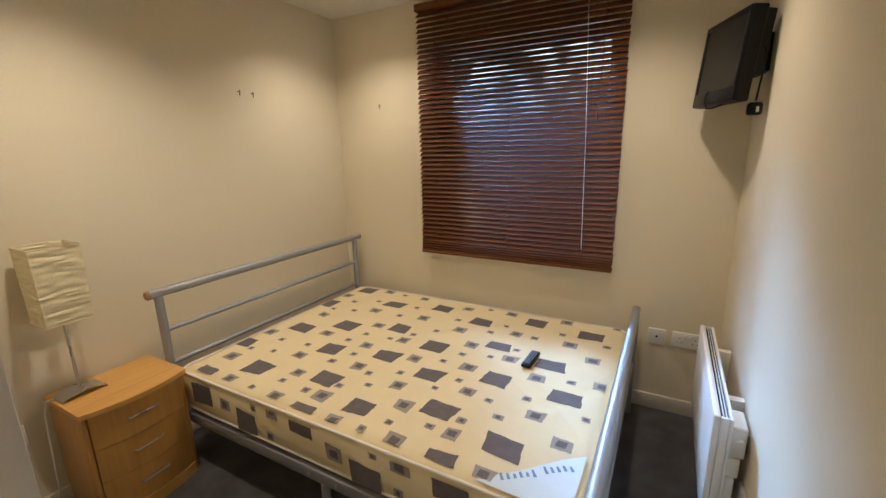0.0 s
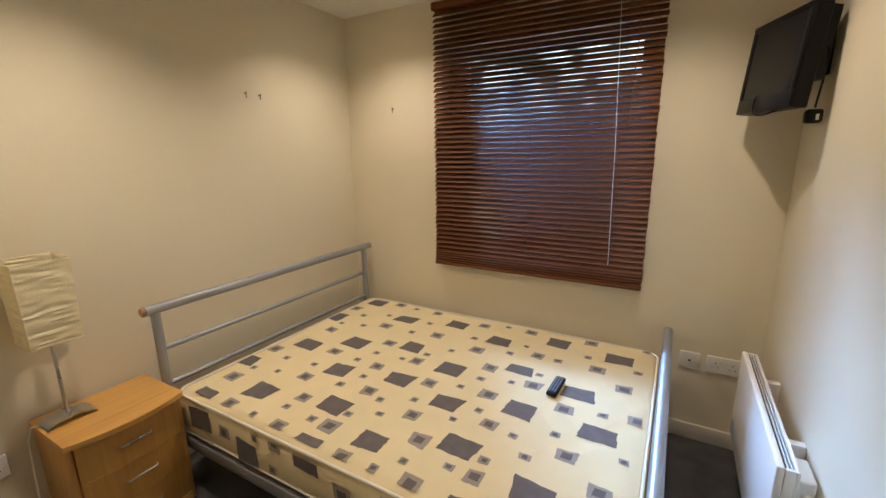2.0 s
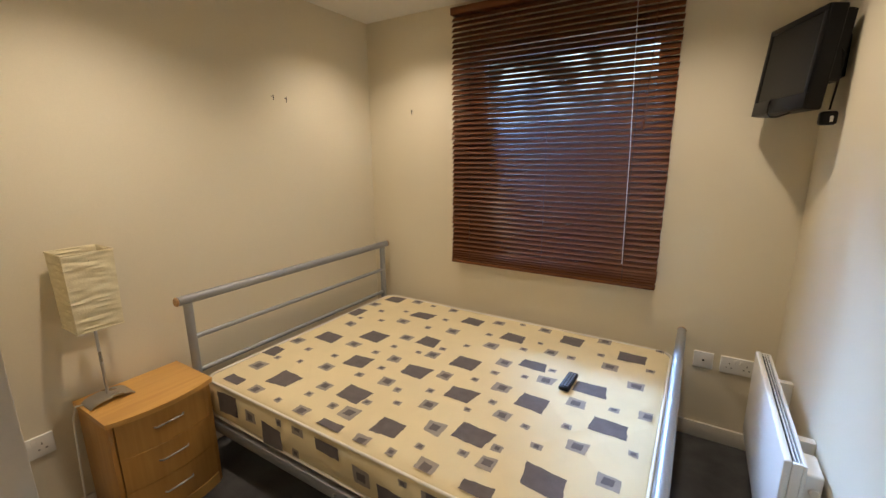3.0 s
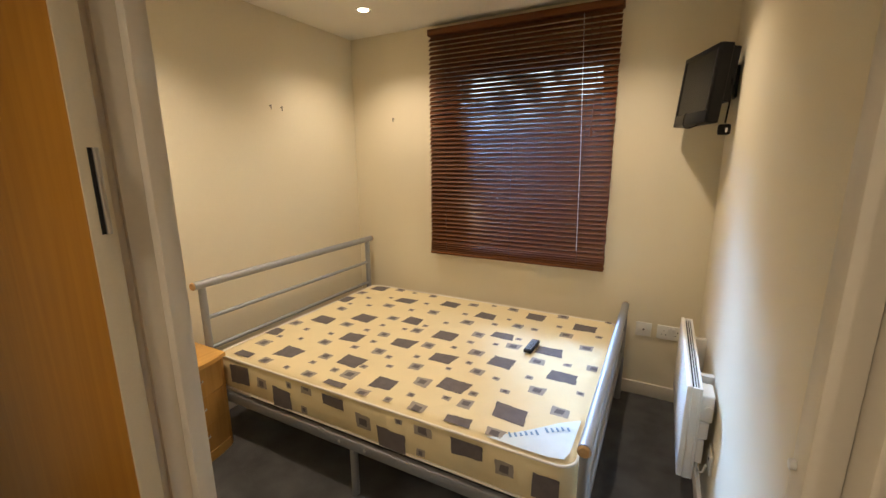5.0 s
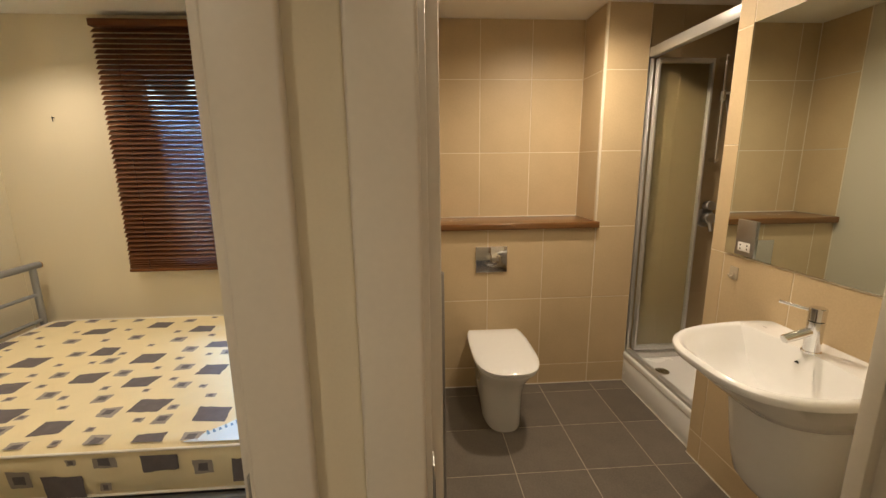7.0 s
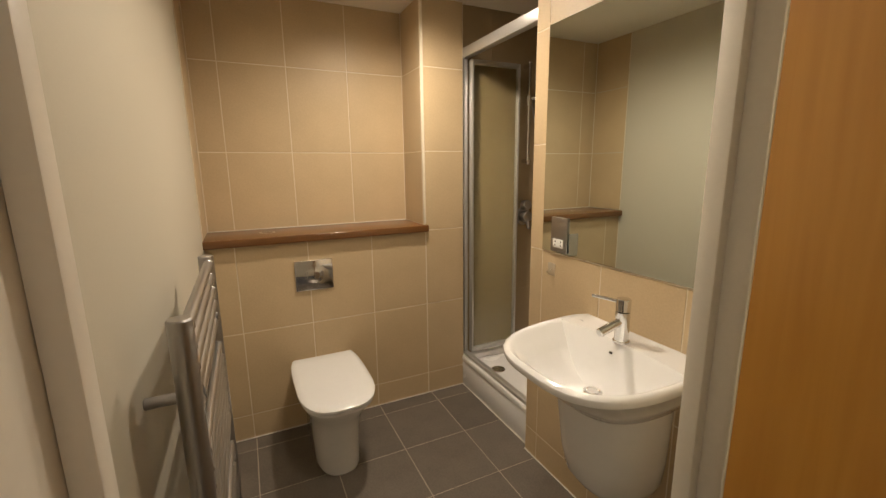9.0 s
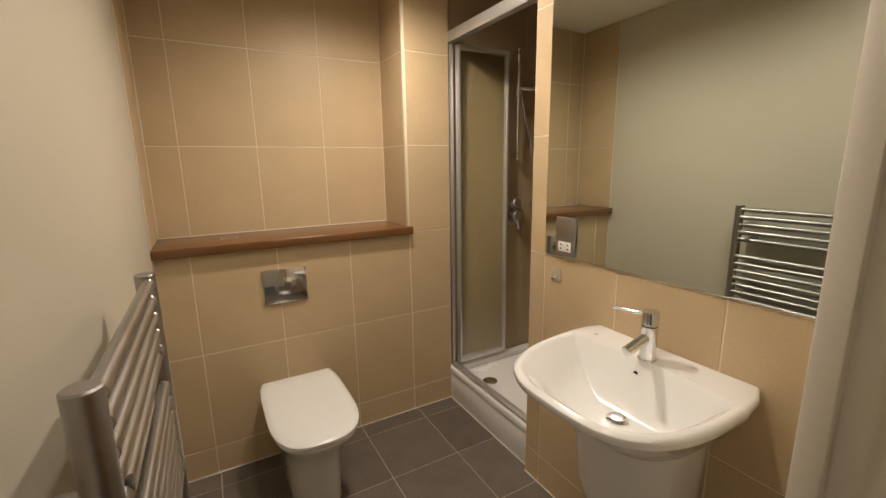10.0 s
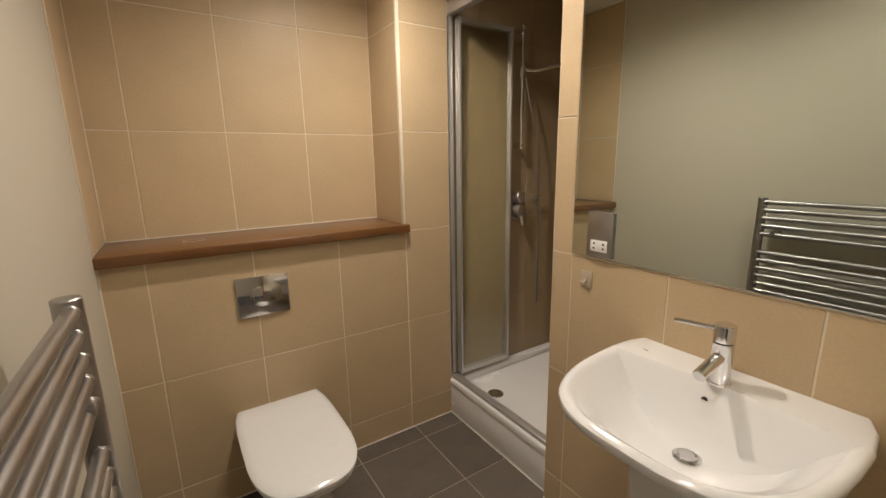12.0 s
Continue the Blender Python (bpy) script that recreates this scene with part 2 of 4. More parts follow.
def boxes(*dims):
    bm = B()
    for d in dims:
        box(bm, *d)
    return bm


# ---- structure ----
XL, XR, YN = -2.034, 0.418, 2.495          # bedroom
BXL, BXR, BYN, BYU = 0.505, 1.89, 2.165, 2.472  # bathroom
HY0, HY1, HYB = 0.172, 0.235, 0.340                  # wall with the two doors
BD0, BD1 = -0.602, 0.305                 # bedroom doorway
TD0, TD1 = 0.550, 1.412                  # bathroom doorway
DH = 2.06
SX, SY0, SY1 = 1.92, 1.445, 2.19          # shower front and sides
SXE = 2.72
WX0, WX1, WZ0, WZ1 = -1.300, -0.170, 0.86, 2.090  # window opening

solid("floor_bedroom", boxes((XL - 0.1, 0.46, 0.20, YN + 0.1, -0.1, 0.0)), M_CARPET, "dark grey speckled carpet across the bedroom", "floor", "structure", soft=False)
solid("floor_hall", boxes((XL - 0.1, 2.9, -1.3, 0.1995, -0.1, 0.0)), M_CARPET, "dark grey carpet in the hall outside both doors", "floor", "structure", soft=False)
floor_bath = solid("floor_bathroom", boxes((0.461, 2.9, 0.201, 2.6, -0.1, -0.0015)), M_FLOORGROUT, "dark slate floor tiles with grey grout in the bathroom", "floor", "structure", soft=False)
solid("ceiling", boxes((XL - 0.1, 2.9, -1.3, 2.95, CEIL, CEIL + 0.1)), M_CEIL, "smooth matt off-white painted ceiling", "ceiling", "structure", soft=False)
solid("wall_west", boxes((XL - 0.1, XL, HY1, YN + 0.12, 0, CEIL)), M_WALL, "cream painted bedroom wall behind the headboard", "wall", "structure", soft=False)
solid("wall_north", boxes((XL - 0.1, WX0, YN, YN + 0.25, 0, CEIL), (WX1, 0.46, YN, YN + 0.25, 0, CEIL), (WX0, WX1, YN, YN + 0.25, 0, WZ0), (WX0, WX1, YN, YN + 0.25, WZ1, CEIL)), M_WALL, "cream painted bedroom wall around the window", "wall", "structure", soft=False)
solid("wall_partition", boxes((XR, 0.4599, HY1, YN, 0, CEIL)), M_WALL, "cream painted bedroom wall behind the heater", "wall", "structure", soft=False)
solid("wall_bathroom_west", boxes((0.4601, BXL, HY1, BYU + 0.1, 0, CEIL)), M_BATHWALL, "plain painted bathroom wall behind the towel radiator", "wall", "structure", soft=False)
for i, d in enumerate(((XL - 0.1, BD0 - 0.03, HY0, HY1 - 0.001, 0, CEIL), (BD1 + 0.03, TD0 - 0.03, HY0, HY1 - 0.001, 0, CEIL), (TD1 + 0.03, 2.8, HY0, HYB - 0.001, 0, CEIL), (BD0 - 0.03, BD1 + 0.03, HY0, HY1 - 0.001, DH + 0.03, CEIL), (TD0 - 0.03, TD1 + 0.03, HY0, HYB - 0.001, DH + 0.03, CEIL))):
    solid(f"wall_hall_{i + 1}", boxes(d), M_WALL, "cream painted wall beside or above a doorway", "wall", "structure", soft=False)
solid("wall_hall_south", boxes((XL - 0.1, 2.9, -1.4, -1.3, 0, CEIL)), M_WALL, "plain cream hall wall", "wall", "structure", soft=False)
solid("wall_hall_west", boxes((XL - 0.1, XL, -1.3, HY0, 0, CEIL)), M_WALL, "plain cream hall end wall", "wall", "structure", soft=False)
solid("wall_hall_east", boxes((2.8, 2.9, -1.3, HY0, 0, CEIL)), M_WALL, "plain cream hall end wall", "wall", "structure", soft=False)

# bathroom walls: grout beds that carry the tiles
TT = 0.0016
wall_back_low = solid("wall_bathroom_back_lower", boxes((BXL, 1.665, BYN + TT, BYU + TT, 0, 1.053)), M_GROUT, "beige tiled boxed wall behind the toilet", "wall", "structure", soft=False)
wall_back_up = solid("wall_bathroom_back_upper", boxes((BXL, 1.665, BYU + TT + 0.0005, BYU + 0.1, 0, CEIL)), M_GROUT, "beige tiled wall above the wooden shelf", "wall", "structure", soft=False)
wall_duct = solid("wall_bathroom_duct", boxes((1.655 + TT, SX, BYN + TT, BYU + 0.1, 1.0535, CEIL), (1.6655, SX, BYN + TT, BYU + 0.1, 0, 1.0534)), M_GROUT, "beige tiled duct beside the shower", "wall", "structure", soft=False)
wall_mirror = solid("wall_bathroom_east", boxes((BXR + TT, 1.99, HYB, SY0, 0, CEIL)), M_GROUT, "beige tiled wall behind basin and mirror", "wall", "structure", soft=False)
wall_shower = solid("wall_shower", boxes((SX + 0.001, SXE, SY1 + TT, 2.57, 0, CEIL), (SXE + TT, SXE + 0.1, SY0 - 0.1, 2.57, 0, CEIL), (1.9905, SXE, SY0 - 0.11, SY0 - TT, 0, CEIL)), M_SHOWERGROUT, "beige tiled walls inside the shower cubicle, coloured darker for the shade there", "wall", "structure", soft=False)

# skirting boards
for nm, d in (("skirting_north", (XL + 0.016, XR - 0.016, YN - 0.016, YN, 0, 0.085)), ("skirting_east", (XR - 0.016, XR, HY1, YN, 0, 0.085)), ("skirting_west", (XL, XL + 0.016, HY1, YN, 0, 0.085))):
    bm = B()
    box(bm, *d, 0.003)
    solid(nm, bm, M_GLOSS, "low white painted skirting board", "skirting", "structure")


# door linings, stops and architraves
def doorway(nm, x0, x1, yr, hinge_left, inner):
    """Lining from the hall face to the room face yr; the stop stands towards the room, the leaf's rebate towards the hall."""
    lin = thing(nm, (0, 0, 0), "off-white gloss painted door frame with architraves", "door frame")
    lin["kind"] = "structure"
    y0, y1 = HY0 - 0.004, yr + 0.003
    ys = y1 - 0.036
    for a, b in ((x0 - 0.03, x0), (x1, x1 + 0.03)):
        part("jamb", box(B(), a, b, y0, y1, 0, DH, 0.002), M_GLOSS, lin)
    part("head", box(B(), x0 - 0.03, x1 + 0.03, y0, y1, DH, DH + 0.03, 0.002), M_GLOSS, lin)
    for a, b in ((x0, x0 + 0.024), (x1 - 0.024, x1)):
        part("stop", box(B(), a, b, ys, y1 - 0.002, 0, DH, 0.003), M_GLOSS, lin)
    part("stop", box(B(), x0 + 0.024, x1 - 0.024, ys, y1 - 0.002, DH - 0.018, DH, 0.003), M_GLOSS, lin)
    for a, b in ((x0 - 0.090, x0 - 0.008), (x1 + 0.008, x1 + 0.090)):
        part("architrave", box(B(), a, b, HY0 - 0.018, HY0 - 0.0002, 0, DH + 0.09, 0.006, 3), M_GLOSS, lin)
    part("architrave", box(B(), x0 - 0.010, x1 + 0.010, HY0 - 0.018, HY0 - 0.0002, DH + 0.010, DH + 0.09, 0.006, 3), M_GLOSS, lin)
    if inner:
        part("architrave", box(B(), x0 - 0.098, x1 + 0.098, yr + 0.0002, yr + 0.016, DH + 0.032, DH + 0.11, 0.005, 3), M_GLOSS, lin)
    strike = x1 if hinge_left else x0
    s = -1 if hinge_left else 1
    part("strike_plate", box(B(), min(strike, strike + s * 0.003), max(strike, strike + s * 0.003), y0 - 0.001, y0 + 0.03, 0.93, 1.05, 0.001), M_SATIN, lin, "worn steel strike plate")
    part("strike_hole", box(B(), min(strike, strike + s * 0.004), max(strike, strike + s * 0.004), y0 + 0.008, y0 + 0.022, 0.96, 1.02), M_DARK, lin, "dark latch hole")
    return lin


frame_bed = doorway("door_frame_bedroom", BD0, BD1, HY1, True, True)
part("door_bumper", rod(B(), (BD1 - 0.0242, HY1 - 0.012, 1.210), (BD1 - 0.029, HY1 - 0.012, 1.210), 0.0045, 12), M_WHITE, frame_bed, "tiny white bumper pad")
doorway("door_frame_bathroom", TD0, TD1, HYB, False, False)


def door_leaf(nm, x, y, turn, width, label, sides, thick=0.040, pin=0.36):
    """Flush veneered leaf from its hinge edge, with lipped edges; its thickness runs along local y."""
    d = thing(nm, (x, y, 0), label, "door", turn=turn)
    part("leaf", box(B(), 0.004, width, 0, thick, 0.006, DH - 0.004, 0.001), M_DOOR, d)
    part("lipping", box(B(), 0.0, 0.0038, 0.0006, thick - 0.0006, 0.006, DH - 0.004, 0.001), M_WALL, d, "pale painted edge")
    for z in (0.25, 1.352, 1.80):
        part("hinge", box(B(), -0.0022, -0.0002, thick * (pin + 0.06), thick * (pin + 0.24), z, z + 0.13), M_DARK, d, "dark steel hinge blade")
        part("knuckle", rod(B(), (-0.004, thick * pin, z), (-0.004, thick * pin, z + 0.13), 0.004, 10), M_SATIN, d, "dull steel hinge knuckle")
    for s, yy in ((1, thick), (-1, 0.0)):
        if s not in sides:
            continue
        hb = B()
        rod(hb, (width - 0.06, yy, 1.02), (width - 0.06, yy + s * 0.05, 1.02), 0.009)
        tube(hb, [(width - 0.06, yy + s * 0.05, 1.02), (width - 0.09, yy + s * 0.056, 1.02), (width - 0.18, yy + s * 0.054, 1.02)], 0.009)
        part("lever_handle", hb, M_SATIN, d, "satin metal lever handle")
        part("rose", rod(B(), (width - 0.06, yy, 1.02), (width - 0.06, yy + s * 0.008, 1.02), 0.026), M_SATIN, d)
    return d


door_leaf("door_bedroom", BD0 + 0.008, HY0 - 0.020, 180, 0.84, "varnished oak-veneer bedroom door folded back against the hall wall", (1,), 0.036)
door_leaf("door_bathroom", 1.322, 0.222, -90, 0.80, "varnished oak-veneer bathroom door standing open into the hall", (1, -1), pin=1.05)


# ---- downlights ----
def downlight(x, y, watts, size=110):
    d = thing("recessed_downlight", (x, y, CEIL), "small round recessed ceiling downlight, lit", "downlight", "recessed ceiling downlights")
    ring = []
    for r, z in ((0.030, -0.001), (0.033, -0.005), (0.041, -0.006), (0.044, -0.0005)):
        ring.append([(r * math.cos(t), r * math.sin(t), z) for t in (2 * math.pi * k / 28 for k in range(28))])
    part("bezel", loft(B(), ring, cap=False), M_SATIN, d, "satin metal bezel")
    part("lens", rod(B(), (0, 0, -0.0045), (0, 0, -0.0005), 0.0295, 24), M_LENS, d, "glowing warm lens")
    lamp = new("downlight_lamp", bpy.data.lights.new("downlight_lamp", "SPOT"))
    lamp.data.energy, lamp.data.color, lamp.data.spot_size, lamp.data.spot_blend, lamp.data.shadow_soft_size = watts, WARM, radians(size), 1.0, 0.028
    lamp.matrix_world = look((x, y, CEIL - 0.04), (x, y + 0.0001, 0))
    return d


for x, y, w in ((-1.53, 2.015, BED_W * 0.9), (-0.08, 1.89, BED_W * 0.95), (-1.44, 0.80, BED_W * 1.3)):
    downlight(x, y, w, 131)
for x, y, w in ((1.42, 1.70, BATH_W * 1.08), (1.10, 0.85, BATH_W * 0.42)):
    downlight(x, y, w, 168)
# The weaker hall downlight is unseen, added to brighten the bathroom door and frame.
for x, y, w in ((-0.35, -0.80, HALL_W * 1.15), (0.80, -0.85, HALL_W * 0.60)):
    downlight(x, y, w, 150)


# ---- window and view outside ----
win = thing("window_1", (0, 0, 0), "white framed casement window behind the blind", "window")
win["kind"] = "structure"
wy0, wy1 = YN + 0.12, YN + 0.18
fr = 0.055
for d in ((WX0, WX0 + fr, wy0, wy1, WZ0, WZ1), (WX1 - fr, WX1, wy0, wy1, WZ0, WZ1), (WX0 + fr, WX1 - fr, wy0, wy1, WZ0, WZ0 + fr), (WX0 + fr, WX1 - fr, wy0, wy1, WZ1 - fr, WZ1)):
    part("window_frame", box(B(), *d, 0.004), M_UPVC, win)
part("casement_stile", box(B(), WX0 + fr, -1.190, wy0 - 0.012, wy1 - 0.002, WZ0 + fr, WZ1 - fr, 0.004), M_UPVC, win)
for a, b in ((-1.190, WX1 - fr),):
    pane = part("pane", box(B(), a, b, wy0 + 0.025, wy0 + 0.031, WZ0 + fr, WZ1 - fr), M_GLASS, win, soft=False)
    pane.visible_shadow = False
part("window_sill", box(B(), WX0, WX1, YN + 0.001, wy0, WZ0 + 0.0005, WZ0 + 0.02, 0.004), M_GLOSS, win)

# garden light outside the window: bluish sky above dim leaves and a fence
mb = bpy.data.materials.new("garden_distance")
mb.use_nodes = True
nt = mb.node_tree
for nd in list(nt.nodes):
    nt.nodes.remove(nd)
tc, sep, noi = nt.nodes.new("ShaderNodeTexCoord"), nt.nodes.new("ShaderNodeSeparateXYZ"), nt.nodes.new("ShaderNodeTexNoise")
noi.inputs["Scale"].default_value, noi.inputs["Detail"].default_value = 2.4, 8
mr, ramp = nt.nodes.new("ShaderNodeMath"), nt.nodes.new("ShaderNodeValToRGB")
mr.operation = "MULTIPLY_ADD"
nt.links.new(tc.outputs["Object"], noi.inputs["Vector"])
nt.links.new(tc.outputs["Object"], sep.inputs[0])
mz = nt.nodes.new("ShaderNodeMapRange")
mz.inputs[1].default_value, mz.inputs[2].default_value = 1.05, 1.80
nt.links.new(sep.outputs[2], mz.inputs[0])
nt.links.new(noi.outputs[0], mr.inputs[0])
mr.inputs[1].default_value = 0.9
mq = nt.nodes.new("ShaderNodeMath")
mq.operation = "MULTIPLY"
mq.inputs[1].default_value = 0.42
nt.links.new(mz.outputs[0], mq.inputs[0])
nt.links.new(mq.outputs[0], mr.inputs[2])
cr = ramp.color_ramp
cr.elements[0].position, cr.elements[0].color = 0.55, (0.034, 0.026, 0.050, 1)
cr.elements[1].position, cr.elements[1].color = 0.98, (0.62, 0.82, 0.92, 1)
e = cr.elements.new(0.83)
e.color = (0.035, 0.055, 0.055, 1)
nt.links.new(mr.outputs[0], ramp.inputs[0])
em, outn = nt.nodes.new("ShaderNodeEmission"), nt.nodes.new("ShaderNodeOutputMaterial")
em.inputs[1].default_value = 0.52
nt.links.new(ramp.outputs[0], em.inputs[0])
nt.links.new(em.outputs[0], outn.inputs[0])
solid("backdrop", boxes((-9, 7, 7.0, 7.05, -1.0, 3.6)), mb, "dim garden foliage and sky outside the window", "backdrop", "structure", soft=False)
solid("ground", boxes((-12, 10, 2.8, 7.0, -0.3, -0.2)), M_CARPET, "dark ground outside the window", "ground", "structure", soft=False)


# ---- venetian blind ----
def venetian_blind():
    b = thing("venetian_blind", (-0.72, 2.445, 0), "dark mahogany wooden venetian blind, lowered with slats half closed", "blind")
    w = 0.60
    part("headrail", box(B(), -w - 0.004, w + 0.004, -0.030, 0.055, 2.258, 2.298, 0.004), M_SLAT, b, "dark wood headrail")
    z, top = 0.880, 2.240
    n = 48
    hw, th, tilt = 0.0215, 0.0026, radians(42)
    bm = B()
    pts = []
    for k in range(7):
        u = -1 + 2 * k / 6
        pts.append((u * hw, 0.0022 * (1 - u * u)))
    prof = [(y, zz + th / 2) for y, zz in pts] + [(y, zz - th / 2) for y, zz in reversed(pts)]
    loft(bm, [[(x, y, zz) for y, zz in prof] for x in (-w, w)])
    me = mesh_of("slat", bm)
    me.materials.append(M_SLAT)
    rng = random.Random(4)

    def slat(zc, a):
        o = new("slat", me)
        o.parent = b
        o.matrix_basis = pose(rng.uniform(-0.0025, 0.0025), 0, zc, math.degrees(a) + rng.uniform(-0.6, 0.6), 0, 0)
        smooth(o)

    for i in range(n):
        slat(z + (top - z) * i / (n - 1), tilt)
    for i in range(4):
        slat(0.818 + 0.0150 * i, radians(30))
    part("bottom_rail", box(B(), -w, w, -0.026, 0.026, 0.783, 0.803, 0.005, 3), M_SLAT, b, "thicker wooden bottom rail")
    for x in (-0.47, 0.0, 0.44):
        for y in (-0.022, 0.024):
            part("ladder_cord", rod(B(), (x, y, 0.80), (x, y, 2.25), 0.0009, 6), M_DARK, b)
    part("lift_cord", tube(B(), [(0.495, -0.034, 2.25), (0.49, -0.034, 1.9), (0.478, -0.034, 1.62)], 0.002, 8), M_SLAT, b, "brown lift cord")
    part("cord_tassel", rod(B(), (0.478, -0.034, 1.58), (0.478, -0.034, 1.63), 0.006, 10), M_SLAT, b, "wooden cord tassel")
    part("tilt_cord", tube(B(), [(0.40, -0.017, 2.25), (0.425, -0.017, 1.5), (0.435, -0.017, 0.90)], 0.0014, 8), M_WHITE, b, "thin pale cord")
    return b


venetian_blind()


# ---- bed ----
def metal_bed():
    b = thing("metal_bed", (0, 0, 0), "silver metal double bed frame with wooden end caps", "bed")
    y0, y1 = 1.035, 2.385
    hx, fx = -1.878, 0.022
    for x, ztop, lows in ((hx, 0.845, (0.662, 0.495)), (fx, 0.590, (0.44, 0.30))):
        part("top_rail", rod(B(), (x, 0.995, ztop), (x, 2.435, ztop), 0.021, 20, 0.05), M_SILVER, b)
        for y in (0.995, 2.435):
            s = -1 if y < 1.5 else 1
            part("end_cap", rod(B(), (x, y, ztop), (x, y + s * 0.012, ztop), 0.0215, 20, 0.25), M_CAPWOOD, b, "pale wooden end cap")
        for y in (y0, y1):
            part("post", rod(B(), (x, y, 0), (x, y, ztop - 0.016), 0.019, 18, 0.1), M_SILVER, b)
        for z in lows:
            part("cross_rail", rod(B(), (x, y0, z), (x, y1, z), 0.0115, 14, 0.05), M_SILVER, b)
        part("end_bearer", box(B(), x - 0.012 if x > -1 else x - 0.006, x + 0.006 if x > -1 else x + 0.012, y0 + 0.018, y1 - 0.018, 0.235, 0.285, 0.003), M_SILVER, b)
    for y in (y0 - 0.012, y1 - 0.012):
        part("side_rail", box(B(), hx + 0.02, fx - 0.02, y, y + 0.026, 0.225, 0.275, 0.004), M_SILVER, b)
    ym = (y0 + y1) / 2
    part("centre_rail", box(B(), hx + 0.02, fx - 0.02, ym - 0.015, ym + 0.015, 0.225, 0.262, 0.003), M_SILVER, b)
    for y in (y0, ym, y1):
        part("mid_leg", rod(B(), (-0.93, y, 0), (-0.93, y, 0.23), 0.017, 16), M_SILVER, b)
    for i in range(13):
        x = hx + 0.10 + i * 0.142
        part("bed_slat", box(B(), x, x + 0.055, y0 + 0.02, y1 - 0.02, 0.2765, 0.2865, 0.002), M_BEECH, b, "bent wood bed slat")
    for x in (-1.0, -0.86):
        for z in (0.25,):
            part("bolt", rod(B(), (x, y0 - 0.018, z), (x, y0 - 0.011, z), 0.007, 10), M_SATIN, b)
    return b


metal_bed()


def mattress():
    """Quilted mattress with a piped edge and a printed ticking of uneven squares."""
    x0, x1, y0, y1, z0, z1 = -1.835, 0.0, 1.025, 2.405, 0.2885, 0.488
    m = thing("mattress", (0, 0, 0), "bare double mattress with cream ticking printed with taupe squares", "mattress")

    def outline(inset, n=7, r=0.07, side=12):
        pts = []
        for cx, cy, a in ((x1 - r, y1 - r, 0), (x0 + r, y1 - r, 90), (x0 + r, y0 + r, 180), (x1 - r, y0 + r, 270)):
            arc = []
            for k in range(n):
                t = radians(a + 90 * k / (n - 1))
                arc.append((cx + (r - inset) * math.cos(t), cy + (r - inset) * math.sin(t)))
            pts.append(arc)
        out = []
        for arc, nxt in zip(pts, pts[1:] + pts[:1]):
            out += arc
            (ax, ay), (bx, by) = arc[-1], nxt[0]
            out += [(ax + (bx - ax) * k / side, ay + (by - ay) * k / side) for k in range(1, side)]
        return out

    def top(x, y):
        """Height of the slightly uneven upper surface."""
        return z1 - 0.002 + 0.006 * noise.noise(Vector((x * 2.3, y * 2.3, 0.4))) + 0.0025 * noise.noise(Vector((x * 6, y * 6, 3.1)))

    def bulge(x, z):
        return 0.005 * noise.noise(Vector((x * 3.1, 7.7, z * 4)))

    rings = []
    for inset, z in ((0.040, z0), (0.014, z0 + 0.010), (0.006, z0 + 0.035), (0.0, z0 + 0.07), (0.0, (z0 + z1) / 2), (0.002, z1 - 0.060), (0.009, z1 - 0.030), (0.017, z1 - 0.014)):
        rings.append([(x, y + (bulge(x, z) if y < y0 + 0.05 else 0), z) for x, y in outline(inset)])
    rings.append([(x, y, top(x, y) - 0.006) for x, y in outline(0.030)])
    edge = outline(0.050)
    mx, my = (x0 + x1) / 2, (y0 + y1) / 2
    for f in (0, 0.03, 0.07, 0.12, 0.18, 0.25, 0.33, 0.42, 0.52, 0.63, 0.75, 0.87, 0.97):
        rings.append([(mx + (x - mx) * (1 - f), my + (y - my) * (1 - f), top(mx + (x - mx) * (1 - f), my + (y - my) * (1 - f))) for x, y in edge])
    part("ticking", loft(B(), rings), M_TICKING, m)
    for z in (z0 + 0.014, z1 - 0.013):
        pts = [(x, y, z) for x, y in outline(0.009, 9)]
        bm = B()
        tube(bm, pts + [pts[0]], 0.0055, 8)
        part("piping", bm, M_PIPING, m, "white piped edge")
    rng = random.Random(11)

    def blob(name, material, c, u, v, w, h, nrm, rough, lift, lo, hi):
        """A printed patch, an uneven four-sided shape with wavering edges, lying on the cloth and cut off at the seam."""
        n = 6
        k4 = w * 0.085
        cs = [(sx * w / 2 + rng.uniform(-k4, k4), sy * h / 2 + rng.uniform(-k4, k4)) for sx, sy in ((-1, -1), (1, -1), (1, 1), (-1, 1))]
        pts = []
        for a, b2 in zip(cs, cs[1:] + cs[:1]):
            for k in range(n):
                f = k / n
                pts.append((a[0] + (b2[0] - a[0]) * f + rng.uniform(-rough, rough), a[1] + (b2[1] - a[1]) * f + rng.uniform(-rough, rough)))
        flat = nrm[2] > 0.5

        def on_cloth(p, q):
            co = Vector(c) + Vector(u) * p + Vector(v) * q
            co = Vector([min(max(co[i], lo[i]), hi[i]) for i in range(3)])
            if flat:
                co.z = top(co.x, co.y) + lift
            else:
                co.y = y0 + bulge(co.x, co.z) - 0.0016 - lift
            return co

        out = [on_cloth(p, q) for p, q in pts]
        span = [max(o[i] for o in out) - min(o[i] for o in out) for i in range(3)]
        if sorted(span)[1] < 0.006:
            return
        bm = B()
        vs = [bm.verts.new(o) for o in out]
        mid = [bm.verts.new(on_cloth(p * 0.5, q * 0.5)) for p, q in pts]
        for i in range(len(vs)):
            k = (i + 1) % len(vs)
            bm.faces.new((vs[i], vs[k], mid[k], mid[i]))
        bm.faces.new(mid)
